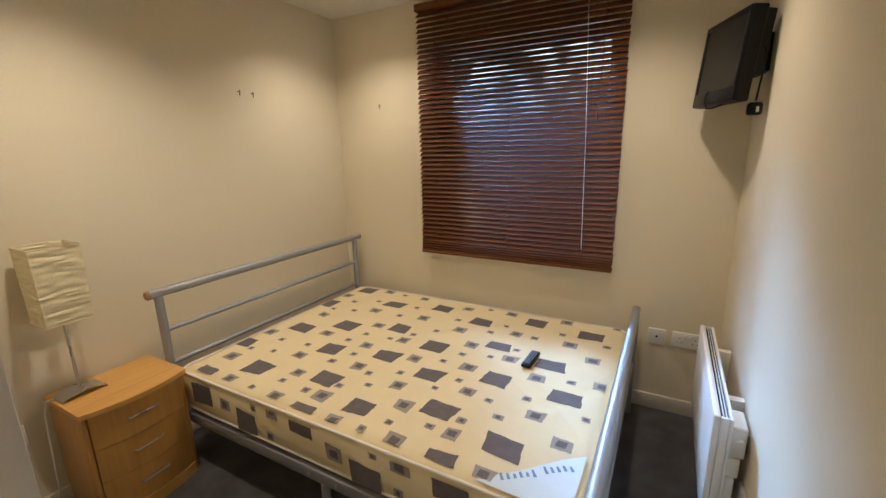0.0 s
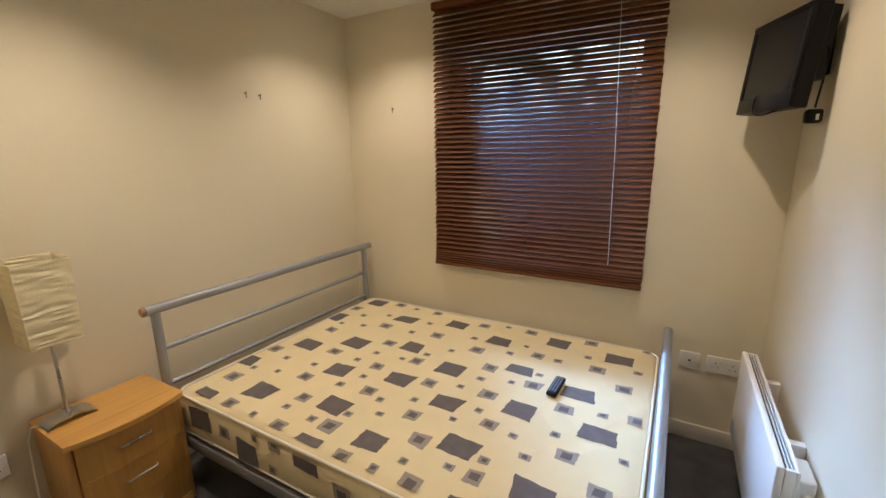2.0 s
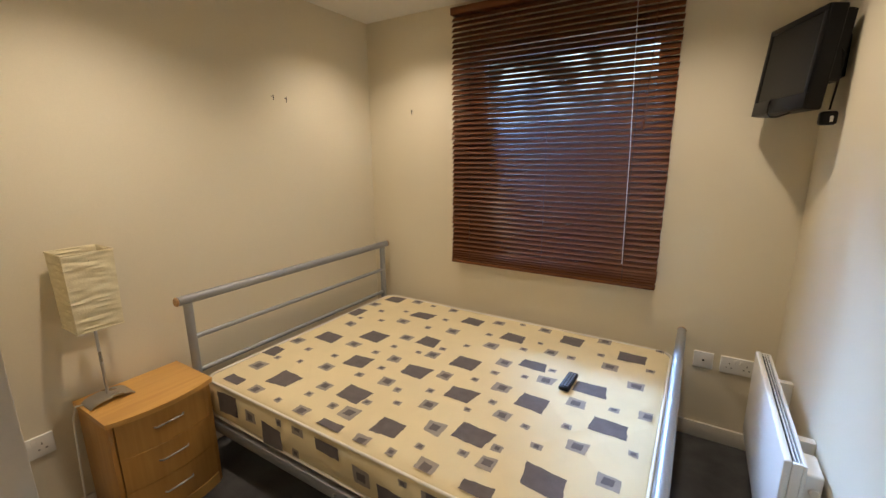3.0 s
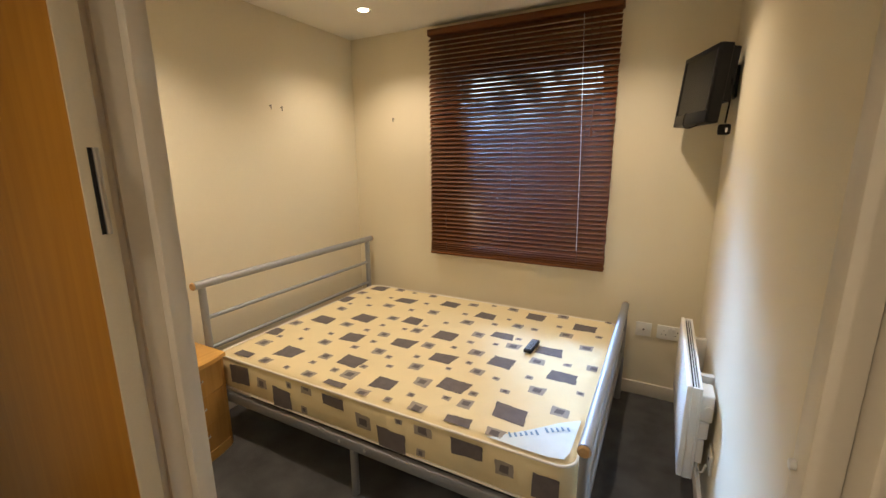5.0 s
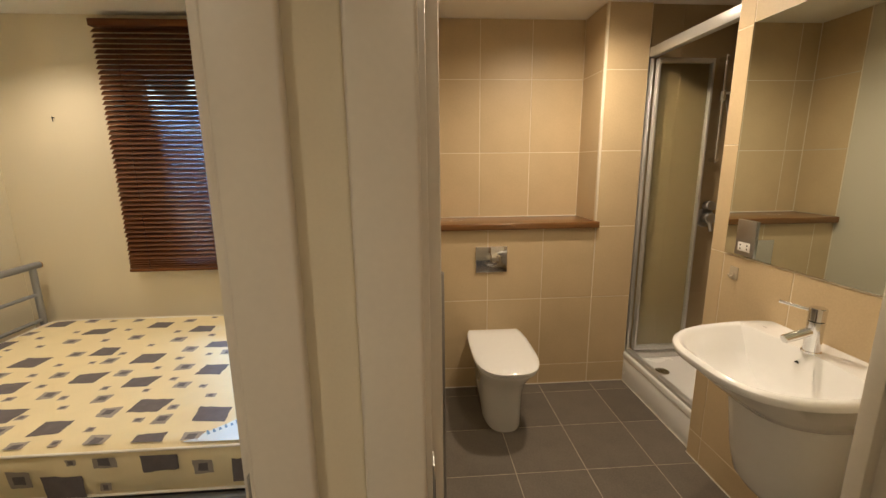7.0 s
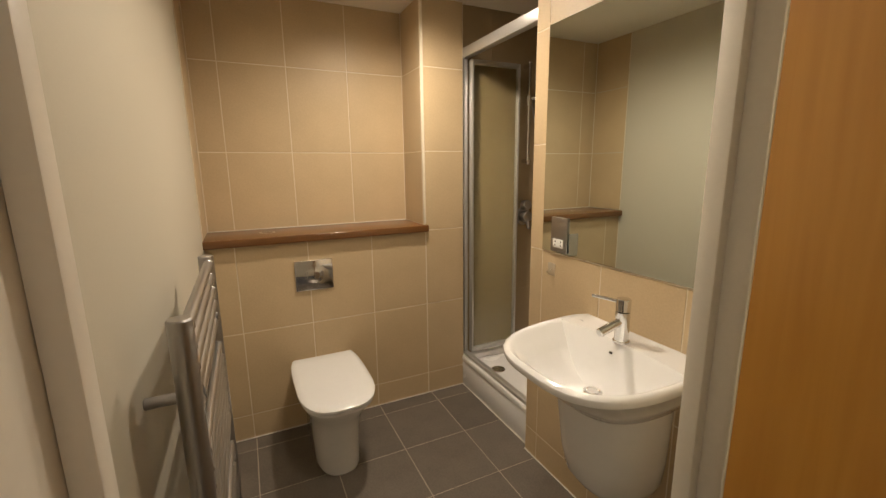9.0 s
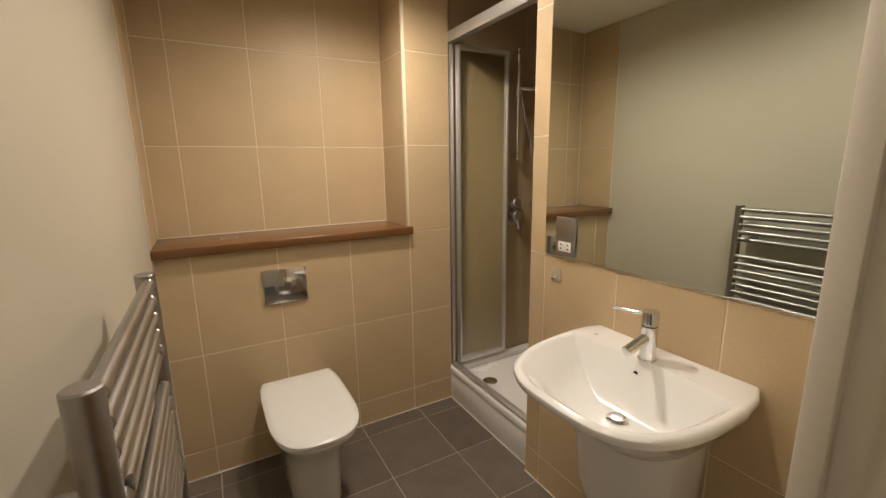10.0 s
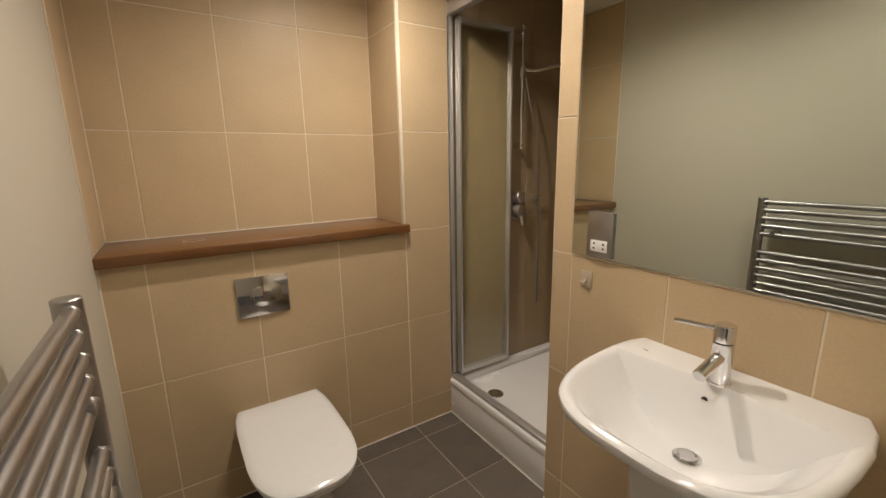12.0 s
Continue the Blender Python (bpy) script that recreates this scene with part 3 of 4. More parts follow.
        part(name, bm, material, m, soft=False)

    def motif(c, u, v, nrm, k, lo, hi):
        if k == 0:
            blob("printed_square", M_PRINT, c, u, v, rng.uniform(0.108, 0.130), rng.uniform(0.088, 0.104), nrm, 0.0025, 0.0012, lo, hi)
        else:
            s = 0.066 if k == 1 else 0.034
            s *= rng.uniform(0.9, 1.12)
            blob("printed_frame", M_PRINT2, c, u, v, s, s * 0.9, nrm, 0.0015, 0.0010, lo, hi)
            blob("printed_core", M_PRINT, c, u, v, s * 0.52, s * 0.48, nrm, 0.0012, 0.0022, lo, hi)

    X, Y, Z = (1, 0, 0), (0, 1, 0), (0, 0, 1)
    lo, hi = (x0 + 0.036, y0 + 0.036, z1), (x1 - 0.036, y1 - 0.036, z1)
    # the print, row by row: large squares, framed squares and small ones, then those of the long side
    large = [(-1.67, 1.06), (-1.78, 1.36), (-1.47, 1.20), (-1.64, 1.62), (-1.06, 1.05), (-1.79, 1.98), (-1.13, 1.28), (-1.31, 1.50), (-1.43, 1.76), (-1.71, 2.30), (-0.86, 1.18), (-1.01, 1.56), (-1.37, 2.15), (-1.13, 1.86), (-0.73, 1.50), (-0.85, 1.75), (-0.45, 1.06), (-1.06, 2.23), (-0.57, 1.30), (-0.76, 2.13), (-0.46, 1.60), (-0.56, 1.90), (-0.29, 1.22), (-0.47, 2.26), (-0.28, 1.83), (-0.17, 1.59), (-0.17, 2.22)]
    framed = [(-1.69, 1.22), (-1.51, 1.08), (-1.75, 1.50), (-1.22, 1.08), (-1.40, 1.38), (-1.28, 1.26), (-1.67, 1.82), (-1.46, 1.63), (-1.05, 1.17), (-0.90, 1.07), (-1.76, 2.15), (-1.07, 1.43), (-1.17, 1.61), (-1.42, 2.01), (-1.27, 1.84), (-1.54, 2.34), (-0.81, 1.37), (-0.63, 1.08), (-1.03, 1.74), (-0.71, 1.26), (-0.87, 1.60), (-1.09, 2.04), (-1.25, 2.33), (-0.47, 1.20), (-0.82, 1.98), (-0.91, 2.28), (-0.61, 1.64), (-0.53, 1.46), (-0.69, 1.85), (-0.30, 1.08), (-0.47, 1.80), (-0.64, 2.32), (-0.53, 2.07), (-0.24, 1.43), (-0.31, 1.69), (-0.12, 1.32), (-0.32, 2.34), (-0.25, 2.07), (-0.12, 1.95), (-0.05, 1.74)]
    tiny = [(-1.68, 1.32), (-1.36, 1.08), (-1.55, 1.35), (-1.62, 1.46), (-1.29, 1.18), (-1.45, 1.48), (-1.14, 1.17), (-1.68, 1.92), (-1.22, 1.41), (-1.04, 1.26), (-1.30, 1.62), (-1.64, 2.07), (-1.54, 1.95), (-1.17, 1.51), (-1.26, 1.72), (-0.77, 1.08), (-0.99, 1.40), (-0.93, 1.32), (-1.50, 2.15), (-1.11, 1.73), (-0.70, 1.15), (-1.24, 2.01), (-1.41, 2.33), (-0.86, 1.46), (-1.02, 1.82), (-1.21, 2.16), (-0.56, 1.20), (-0.93, 1.91), (-0.66, 1.42), (-0.74, 1.64), (-0.89, 2.10), (-0.60, 1.52), (-0.69, 1.74), (-0.47, 1.28), (-0.43, 1.44), (-0.78, 2.33), (-0.66, 2.03), (-0.56, 1.78), (-0.36, 1.36), (-0.61, 2.14), (-0.47, 1.90), (-0.30, 1.52), (-0.43, 2.07), (-0.31, 2.17), (-0.17, 1.72), (-0.07, 1.49), (-0.19, 2.39), (-0.08, 2.12), (-0.06, 2.36)]
    for k, spots in ((0, large), (1, framed), (2, tiny)):
        half = (0.05, 0.03, 0.015)[k]
        for px, py in spots:
            if x0 + 0.036 - half < px < x1 - 0.036 + half and y0 + 0.036 - half < py < y1 - 0.036 + half:
                motif((px, py, z1), X, Y, Z, k, lo, hi)
    lo, hi = (x0 + 0.05, y0 - 1, z0 + 0.020), (x1 - 0.05, y1, z1 - 0.028)
    for k, spots in ((0, [(-1.64, 0.411), (-1.34, 0.356), (-1.02, 0.447), (-0.72, 0.345), (-0.39, 0.449), (-0.08, 0.382)]), (1, [(-1.48, 0.400), (-1.18, 0.458), (-0.86, 0.389), (-0.57, 0.449), (-0.24, 0.405)]), (2, [(-1.29, 0.441), (-1.20, 0.343), (-0.68, 0.449), (-0.58, 0.344), (-0.05, 0.474)])):
        for px, zc in spots:
            motif((px, y0 - 0.0008, zc), X, Z, (0, -1, 0), k, lo, hi)
    # corner label, with its lettering as bars
    bm = B()
    lab = [(-0.315, 1.050), (-0.20, 1.046), (-0.10, 1.046), (-0.048, 1.058), (-0.036, 1.10), (-0.034, 1.20), (-0.034, 1.300), (-0.10, 1.250), (-0.20, 1.150)]
    vs = [bm.verts.new((x, y, top(x, y) + 0.0012)) for x, y in lab]
    vc = bm.verts.new((-0.12, 1.13, top(-0.12, 1.13) + 0.0030))
    for a, b2 in zip(vs, vs[1:] + vs[:1]):
        bm.faces.new((a, b2, vc))
    part("corner_label", bm, M_LABEL, m, "pale blue corner label", soft=False)
    rng2 = random.Random(5)
    d, e2 = Vector((0.80, 0.60, 0)), Vector((-0.60, 0.80, 0))
    for k in range(12):
        if k == 6:
            continue
        c = Vector((-0.242 + 0.0160 * k, 1.078 + 0.0120 * k, 0))
        h = 0.030 if k in (0, 7) else rng2.choice((0.017, 0.018, 0.024))
        low = -0.006 if k in (5, 11) else 0.0
        bm = B()
        bm.faces.new([bm.verts.new(Vector((q.x, q.y, top(q.x, q.y) + 0.0048))) for q in (c + d * a + e2 * b3 for a, b3 in ((0, low), (0.010, low), (0.010, h), (0.003, h)))])
        part("label_bar", bm, M_LABELBAR, m, soft=False)
    return m


mattress()


def remote():
    r = thing("remote_control", (-0.375, 1.82, 0.4895), "small dark television remote control lying on the mattress", "remote", turn=88)
    bm = box(B(), -0.075, 0.075, -0.022, 0.022, 0.0, 0.018, 0.006, 3)
    part("case", bm, M_BLACK, r)
    for i in range(8):
        for j in range(3):
            x = -0.058 + 0.0155 * i
            part("button", box(B(), x, x + 0.009, -0.0145 + 0.0115 * j, -0.0085 + 0.0115 * j + 0.001, 0.0182, 0.0202), M_RUBBER, r)
    return r


remote()


# ---- bedside ----
def bedside_chest():
    x0, x1, y0, y1, h = -2.010, -1.735, 0.628, 1.006, 0.518
    c = thing("bedside_chest", (0, 0, 0), "beech three-drawer bedside chest with a bowed front", "bedside table")

    def bow(ya, yb, back, depth, n=12):
        pts = [(back, ya)]
        for k in range(n + 1):
            y = ya + (yb - ya) * k / n
            u = (y - (y0 + y1) / 2) / ((y1 - y0) / 2)
            pts.append((depth + 0.034 * (1 - u * u), y))
        pts.append((back, yb))
        return pts

    # Sides, back and drawers take the darker beech, with shade in its colour.
    part("side_panel", box(B(), x0, x1 + 0.002, y0, y0 + 0.016, 0.0, h - 0.021, 0.001), M_BEECH_V_SHADED, c)
    part("side_panel", box(B(), x0, x1 + 0.002, y1 - 0.016, y1, 0.0, h - 0.021, 0.001), M_BEECH_V_SHADED, c)
    part("back_panel", box(B(), x0, x0 + 0.006, y0 + 0.016, y1 - 0.016, 0.0, h - 0.021), M_BEECH_V_SHADED, c)
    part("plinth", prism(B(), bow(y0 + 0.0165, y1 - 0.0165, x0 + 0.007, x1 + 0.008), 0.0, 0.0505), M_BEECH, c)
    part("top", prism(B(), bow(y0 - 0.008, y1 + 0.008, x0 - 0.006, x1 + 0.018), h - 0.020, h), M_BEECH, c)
    for i in range(3):
        za, zb = 0.052 + i * 0.1485, 0.052 + i * 0.1485 + 0.1467
        d = part("drawer", prism(B(), bow(y0 + 0.0185, y1 - 0.0185, x0 + 0.02, x1 + 0.004), za, zb), M_BEECH_V_SHADED, c)
        zc = (za + zb) / 2 + 0.012
        bm = B()
        xf = x1 + 0.035
        tube(bm, [(xf - 0.002, 0.762, zc - 0.004), (xf + 0.012, 0.768, zc - 0.003), (xf + 0.019, 0.817, zc + 0.003), (xf + 0.012, 0.866, zc), (xf - 0.002, 0.872, zc - 0.001)], 0.0034, 10)
        part("handle", bm, M_SATIN, d, "slim silver bow handle")
    return c


bedside_chest()


def table_lamp():
    cx, cy, z = -1.915, 0.706, 0.5185
    t = thing("table_lamp", (cx, cy, z), "table lamp with a square crinkled paper shade and metal base", "lamp", turn=0)
    bm = B()
    n = 12
    prof = [(-0.075 + 0.15 * k / n, 0.010 + 0.014 * (1 - (2 * k / n - 1) ** 2)) for k in range(n + 1)]
    low = [(y, max(zz - 0.005, 0.0)) for y, zz in reversed(prof)]
    prof[0], prof[-1] = (prof[0][0], 0.005), (prof[-1][0], 0.005)
    low[0], low[-1] = (low[0][0], 0.0), (low[-1][0], 0.0)
    ring = prof + low
    loft(bm, [[(x, y, zz) for y, zz in ring] for x in (-0.045, 0.045)])
    part("base", bm, M_SATIN, t, "arched brushed metal base")
    part("stem", rod(B(), (0, 0, 0.020), (0, 0, 0.42), 0.0055, 12), M_SATIN, t, "thin metal stem")
    part("bulb_holder", rod(B(), (0, 0, 0.39), (0, 0, 0.46), 0.016, 14), M_WHITE, t)
    bm = B()
    h0, h1, nz, ns = 0.318, 0.612, 44, 10
    rng = random.Random(3)
    rings = []
    for k in range(nz + 1):
        f = k / nz
        half = 0.0725 + 0.005 * f
        row = []
        for a, b2 in (((-1, -1), (1, -1)), ((1, -1), (1, 1)), ((1, 1), (-1, 1)), ((-1, 1), (-1, -1))):
            for i in range(ns):
                g = i / ns
                px, py = a[0] + (b2[0] - a[0]) * g, a[1] + (b2[1] - a[1]) * g
                wob = noise.noise(Vector((px * 1.2, py * 1.2, f * 30.0))) * 0.0065 if 0 < k < nz else 0
                if i == 0:
                    wob = 0
                row.append((px * (half + wob), py * (half + wob), h0 + (h1 - h0) * f))
        rings.append(row)
    loft(bm, rings, cap=False)
    sh = part("shade", bm, M_SHADE, t, "square crinkled cream paper shade")
    sol = sh.modifiers.new("thick", "SOLIDIFY")
    sol.thickness = 0.0015
    for zz, half in ((h0, 0.0725), (h1, 0.0775)):
        bm = B()
        cs = [(-half, -half), (half, -half), (half, half), (-half, half)]
        tube(bm, [(x, y, zz) for x, y in cs + cs[:1]], 0.0025, 8)
        part("shade_rim", bm, M_SHADE, t)
    bm = B()
    rod(bm, (-0.076, 0, h1 - 0.03), (0.076, 0, h1 - 0.03), 0.0015, 8)
    part("shade_spider", bm, M_SATIN, t)
    return t


table_lamp()
bm = B()
tube(bm, [(-1.93, 0.655, 0.5225), (-1.955, 0.612, 0.520), (-1.965, 0.600, 0.47), (-1.967, 0.592, 0.30), (-1.972, 0.585, 0.12), (-1.99, 0.56, 0.012), (-2.005, 0.48, 0.01)], 0.0035, 8)
solid("lamp_cable", bm, M_WHITE, "thin white lamp cable hanging beside the chest", "cable")


def socket(nm, at, turn, double, label):
    """British switched socket plate, facing its local -y."""
    s = thing(nm, at, label, "socket", turn=turn)
    w = 0.073 if double else 0.043
    part("plate", box(B(), -w, w, -0.010, 0.0, -0.043, 0.043, 0.003, 3), M_WHITE, s)
    if double:
        for cx in (-0.036, 0.036):
            for dx, dz, ww, hh in ((0, 0.010, 0.004, 0.008), (-0.011, -0.012, 0.0065, 0.004), (0.011, -0.012, 0.0065, 0.004)):
                part("pin_hole", box(B(), cx + dx - ww / 2, cx + dx + ww / 2, -0.0104, -0.006, dz - hh / 2, dz + hh / 2), M_DARK, s)
        for cx in (-0.012, 0.012):
            part("switch", box(B(), cx - 0.006, cx + 0.006, -0.0135, -0.0101, 0.012, 0.032, 0.001), M_WHITE, s)
    else:
        part("outlet", rod(B(), (0, -0.0125, 0.0), (0, -0.009, 0), 0.006, 14), M_DARK, s)
    return s


socket("aerial_socket", (0.131, YN, 0.437), 0, False, "white single aerial wall socket")
socket("double_socket", (0.277, YN, 0.437), 0, True, "white double power socket on the window wall")
socket("double_socket", (XL, 0.475, 0.386), 90, True, "white double power socket beside the bedside chest")
socket("heater_spur", (XR, 1.50, 0.34), -90, False, "white heater connection plate on the wall")


def nail(nm, at, d):
    n = thing(nm, at, "small dark nail sticking out of the wall", "nail", "nails in the walls")
    part("shank", rod(B(), (0, 0, 0), (d[0] * 0.018, d[1] * 0.018, 0.002), 0.002, 8), M_DARK, n)
    part("hook", rod(B(), (d[0] * 0.018, d[1] * 0.018, 0.008), (d[0] * 0.016, d[1] * 0.016, -0.022), 0.0022, 8), M_DARK, n)


nail("nail", (XL, 1.69, 1.788), (1, 0))
nail("nail", (XL, 1.775, 1.785), (1, 0))
nail("nail", (-1.66, YN, 1.754), (0, -1))


# ---- heater ----
def panel_heater():
    h = thing("panel_heater", (0, 0, 0), "slim white wall-mounted electric panel heater", "heater")
    xa, xb, ya, yb, za, zb = 0.308, 0.362, 1.50, 2.28, 0.23, 0.622
    part("front_panel", box(B(), xa, xa + 0.020, ya, yb, za, zb, 0.006, 3), M_HEATER, h)
    part("rear_panel", box(B(), xb - 0.010, xb, ya, yb, za, zb - 0.004, 0.003), M_HEATER, h)
    for y in (ya, yb - 0.012):
        part("end_cheek", box(B(), xa + 0.0202, xb - 0.0102, y, y + 0.012, za, zb - 0.004, 0.002), M_HEATER, h)
    part("grille_void", box(B(), xa + 0.0205, xb - 0.0105, ya + 0.0125, yb - 0.0125, zb - 0.05, zb - 0.014), M_DARK, h, "dark air outlet")
    for x in (xa + 0.0270, xa + 0.0355):
        part("grille_bar", box(B(), x, x + 0.0022, ya + 0.0125, yb - 0.0125, zb - 0.0135, zb - 0.004), M_HEATER, h)
    part("element", rod(B(), (0.345, ya + 0.03, 0.36), (0.345, yb - 0.03, 0.36), 0.006, 10), M_SATIN, h)
    part("control_box", box(B(), xb + 0.0002, 0.406, ya + 0.02, ya + 0.13, 0.475, 0.585, 0.008, 3), M_HEATER, h, "white control housing")
    part("terminal_box", box(B(), xb + 0.0002, 0.396, ya + 0.015, ya + 0.11, 0.405, 0.4745, 0.005, 3), M_HEATER, h)
    part("lower_housing", box(B(), xb + 0.0002, 0.388, ya + 0.012, ya + 0.10, 0.30, 0.4045, 0.005, 3), M_HEATER, h)
    part("dial", rod(B(), (xb + 0.026, ya + 0.02, 0.535), (xb + 0.026, ya + 0.008, 0.535), 0.013, 18), M_WHITE, h)
    for y in (1.70, 2.10):
        part("wall_bracket", box(B(), xb + 0.0002, XR, y, y + 0.03, 0.30, 0.58, 0.002), M_HEATER, h)
    bm = B()
    tube(bm, [(0.378, 1.55, 0.31), (0.376, 1.54, 0.27), (0.384, 1.525, 0.255), (0.396, 1.508, 0.275), (0.402, 1.502, 0.31)], 0.0045, 10)
    part("flex", bm, M_WHITE, h, "white flex")


panel_heater()


# ---- television ----
def television():
    t = thing("television", (0.235, 2.225, 1.585), "small black flat television on a wall bracket", "television")
    # local x runs along the screen, local -y is its face
    t.matrix_basis = pose(0.239, 2.241, 1.614, 0, 0, 0) @ pose(0, 0, 0, 0, 0, -70) @ pose(0, 0, 0, -5, 0, 0)
    W, Hh = 0.352, 0.335
    bm = B()
    box(bm, -W / 2, W / 2, 0.0, 0.052, 0, Hh, 0.006, 3)
    part("case", bm, M_BLACK, t)
    bm = B()
    prof = [(-0.168, 0.052), (0.168, 0.052), (0.158, 0.088), (-0.158, 0.088)]
    loft(bm, [[(x, y, 0.095) for x, y in prof], [(x, y, Hh - 0.012) for x, y in prof]])
    part("rear_cover", bm, M_BLACK, t)
    for d in ((-W / 2 + 0.002, W / 2 - 0.002, -0.006, -0.0002, Hh - 0.022, Hh - 0.002), (-W / 2 + 0.002, W / 2 - 0.002, -0.006, -0.0002, 0.002, 0.055), (-W / 2 + 0.002, -W / 2 + 0.022, -0.006, -0.0002, 0.0555, Hh - 0.0225), (W / 2 - 0.022, W / 2 - 0.002, -0.006, -0.0002, 0.0555, Hh - 0.0225)):
        part("bezel", box(B(), *d, 0.0015), M_BLACK, t)
    part("screen", box(B(), -W / 2 + 0.0225, W / 2 - 0.0225, -0.003, -0.0003, 0.0555, Hh - 0.0225), M_SCREEN, t, "dark glossy screen", soft=False)
    part("bracket_plate", box(B(), -0.05, 0.05, 0.0882, 0.096, 0.13, 0.23, 0.002), M_BLACK, t)
    bm = B()
    tube(bm, [(-0.045, -0.006, 0.060), (-0.047, -0.010, 0.035), (-0.036, -0.013, 0.004), (-0.005, -0.013, -0.014), (0.030, -0.006, -0.016), (0.055, 0.010, -0.006), (0.060, 0.024, 0.004)], 0.0028, 8)
    part("signal_lead", bm, M_BLACK, t)
    return t


television()
bk = thing("tv_wall_bracket", (XR, 2.270, 1.80), "black metal swivel bracket fixed to the wall", "bracket")
part("wall_plate", box(B(), -0.012, 0, -0.04, 0.04, -0.07, 0.07, 0.002), M_BLACK, bk)
part("arm", rod(B(), (-0.012, 0, 0), (-0.080, 0.0, -0.002), 0.014, 14), M_BLACK, bk)
pl = thing("tv_power_lead", (0, 0, 0), "black mains lead with a plug hanging below the television", "power lead")
part("flex", tube(B(), [(0.352, 2.13, 1.815), (0.372, 2.12, 1.812), (0.386, 2.12, 1.79), (0.384, 2.135, 1.70), (0.378, 2.145, 1.612)], 0.0035, 8), M_BLACK, pl)
plug = part("plug", box(B(), 0.352, 0.402, 2.125, 2.168, 1.560, 1.607, 0.010, 3), M_BLACK, pl, "black three-pin plug")
part("fuse_label", box(B(), 0.380, 0.389, 2.1242, 2.1248, 1.570, 1.590), M_WHITE, plug)

# ---- bathroom shelf and toilet ----
shelf = thing("wooden_shelf", (0, 0, 0), "dark mahogany shelf along the top of the tiled boxing", "shelf")
part("board", box(B(), BXL, 1.674, BYN - 0.016, BYU, 1.054, 1.0925, 0.002), M_SHELF, shelf)
part("nosing", box(B(), BXL, 1.676, BYN - 0.030, BYN - 0.0162, 1.054, 1.0922, 0.004, 3), M_SHELF, shelf, "rounded front edge")
ringm = [[(0.80 + 0.040 * math.cos(t) * r, 2.31 + 0.030 * math.sin(t) * r, 1.0932) for t in (2 * math.pi * k / 40 for k in range(40))] for r in (1.0, 0.86)]
part("water_ring", loft(B(), ringm, cap=False), M_PIPING, shelf, "faint pale ring mark", soft=False)


def d_outline(w, front, back, r, n=10, y_sign=-1, p=2.4):
    """Half-rounded plan: straight back, sides easing into a full rounded front. Points as (x, y), centred in x."""
    pts = [(w / 2 * 0.90 * k / 4, back) for k in range(-3, 4)] + [(w / 2 * 0.90, back), (w / 2 * 0.97, back + (front - back) * 0.10), (w / 2, back + (front - back) * 0.25)]
    y_mid = back + (front - back) * r
    for k in range(n * 2 + 1):
        t = math.pi * k / (n * 2)
        c, s = math.cos(t), math.sin(t)
        x = w / 2 * math.copysign(abs(c) ** (2 / p), c)
        y = y_mid + (front - y_mid) * abs(s) ** (2 / p)
        pts.append((x, y))
    pts += [(-w / 2, back + (front - back) * 0.25), (-w / 2 * 0.97, back + (front - back) * 0.10), (-w / 2 * 0.90, back)]
    return pts


def toilet():
    cx = 1.012
    t = thing("toilet", (cx, BYN, 0), "white ceramic back-to-wall toilet with the lid closed", "toilet")
    rings = []
    for w, f, z, p in ((0.212, -0.490, 0.0, 2.6), (0.222, -0.494, 0.015, 2.6), (0.222, -0.496, 0.12, 2.5), (0.240, -0.505, 0.22, 2.4), (0.275, -0.545, 0.30, 2.4), (0.314, -0.590, 0.35, 2.4), (0.326, -0.604, 0.375, 2.4), (0.318, -0.598, 0.385, 2.4)):
        rings.append([(x, y, z) for x, y in d_outline(w, f, -0.002, 0.55, p=p)])
    part("pan", loft(B(), rings), M_CERAMIC, t)
    rings = []
    for w, f, z in ((0.326, -0.618, 0.3855), (0.336, -0.626, 0.390), (0.336, -0.626, 0.400), (0.330, -0.620, 0.404)):
        rings.append([(x, y, z) for x, y in d_outline(w, f, -0.085, 0.5, p=2.8)])
    part("seat", loft(B(), rings), M_CERAMIC, t)
    rings = []
    for w, f, b, z in ((0.330, -0.622, -0.072, 0.4065), (0.352, -0.634, -0.066, 0.411), (0.352, -0.634, -0.066, 0.421), (0.334, -0.622, -0.070, 0.4285), (0.296, -0.585, -0.086, 0.4325), (0.18, -0.47, -0.15, 0.4345)):
        rings.append([(x, y, z) for x, y in d_outline(w, f, b, 0.5, p=2.8)])
    part("lid", loft(B(), rings), M_CERAMIC, t, "glossy white closed lid")
    for x in (-0.075, 0.075):
        part("hinge", rod(B(), (x - 0.02, -0.058, 0.402), (x + 0.02, -0.058, 0.402), 0.012, 14), M_CHROME, t)
    return t


toilet()


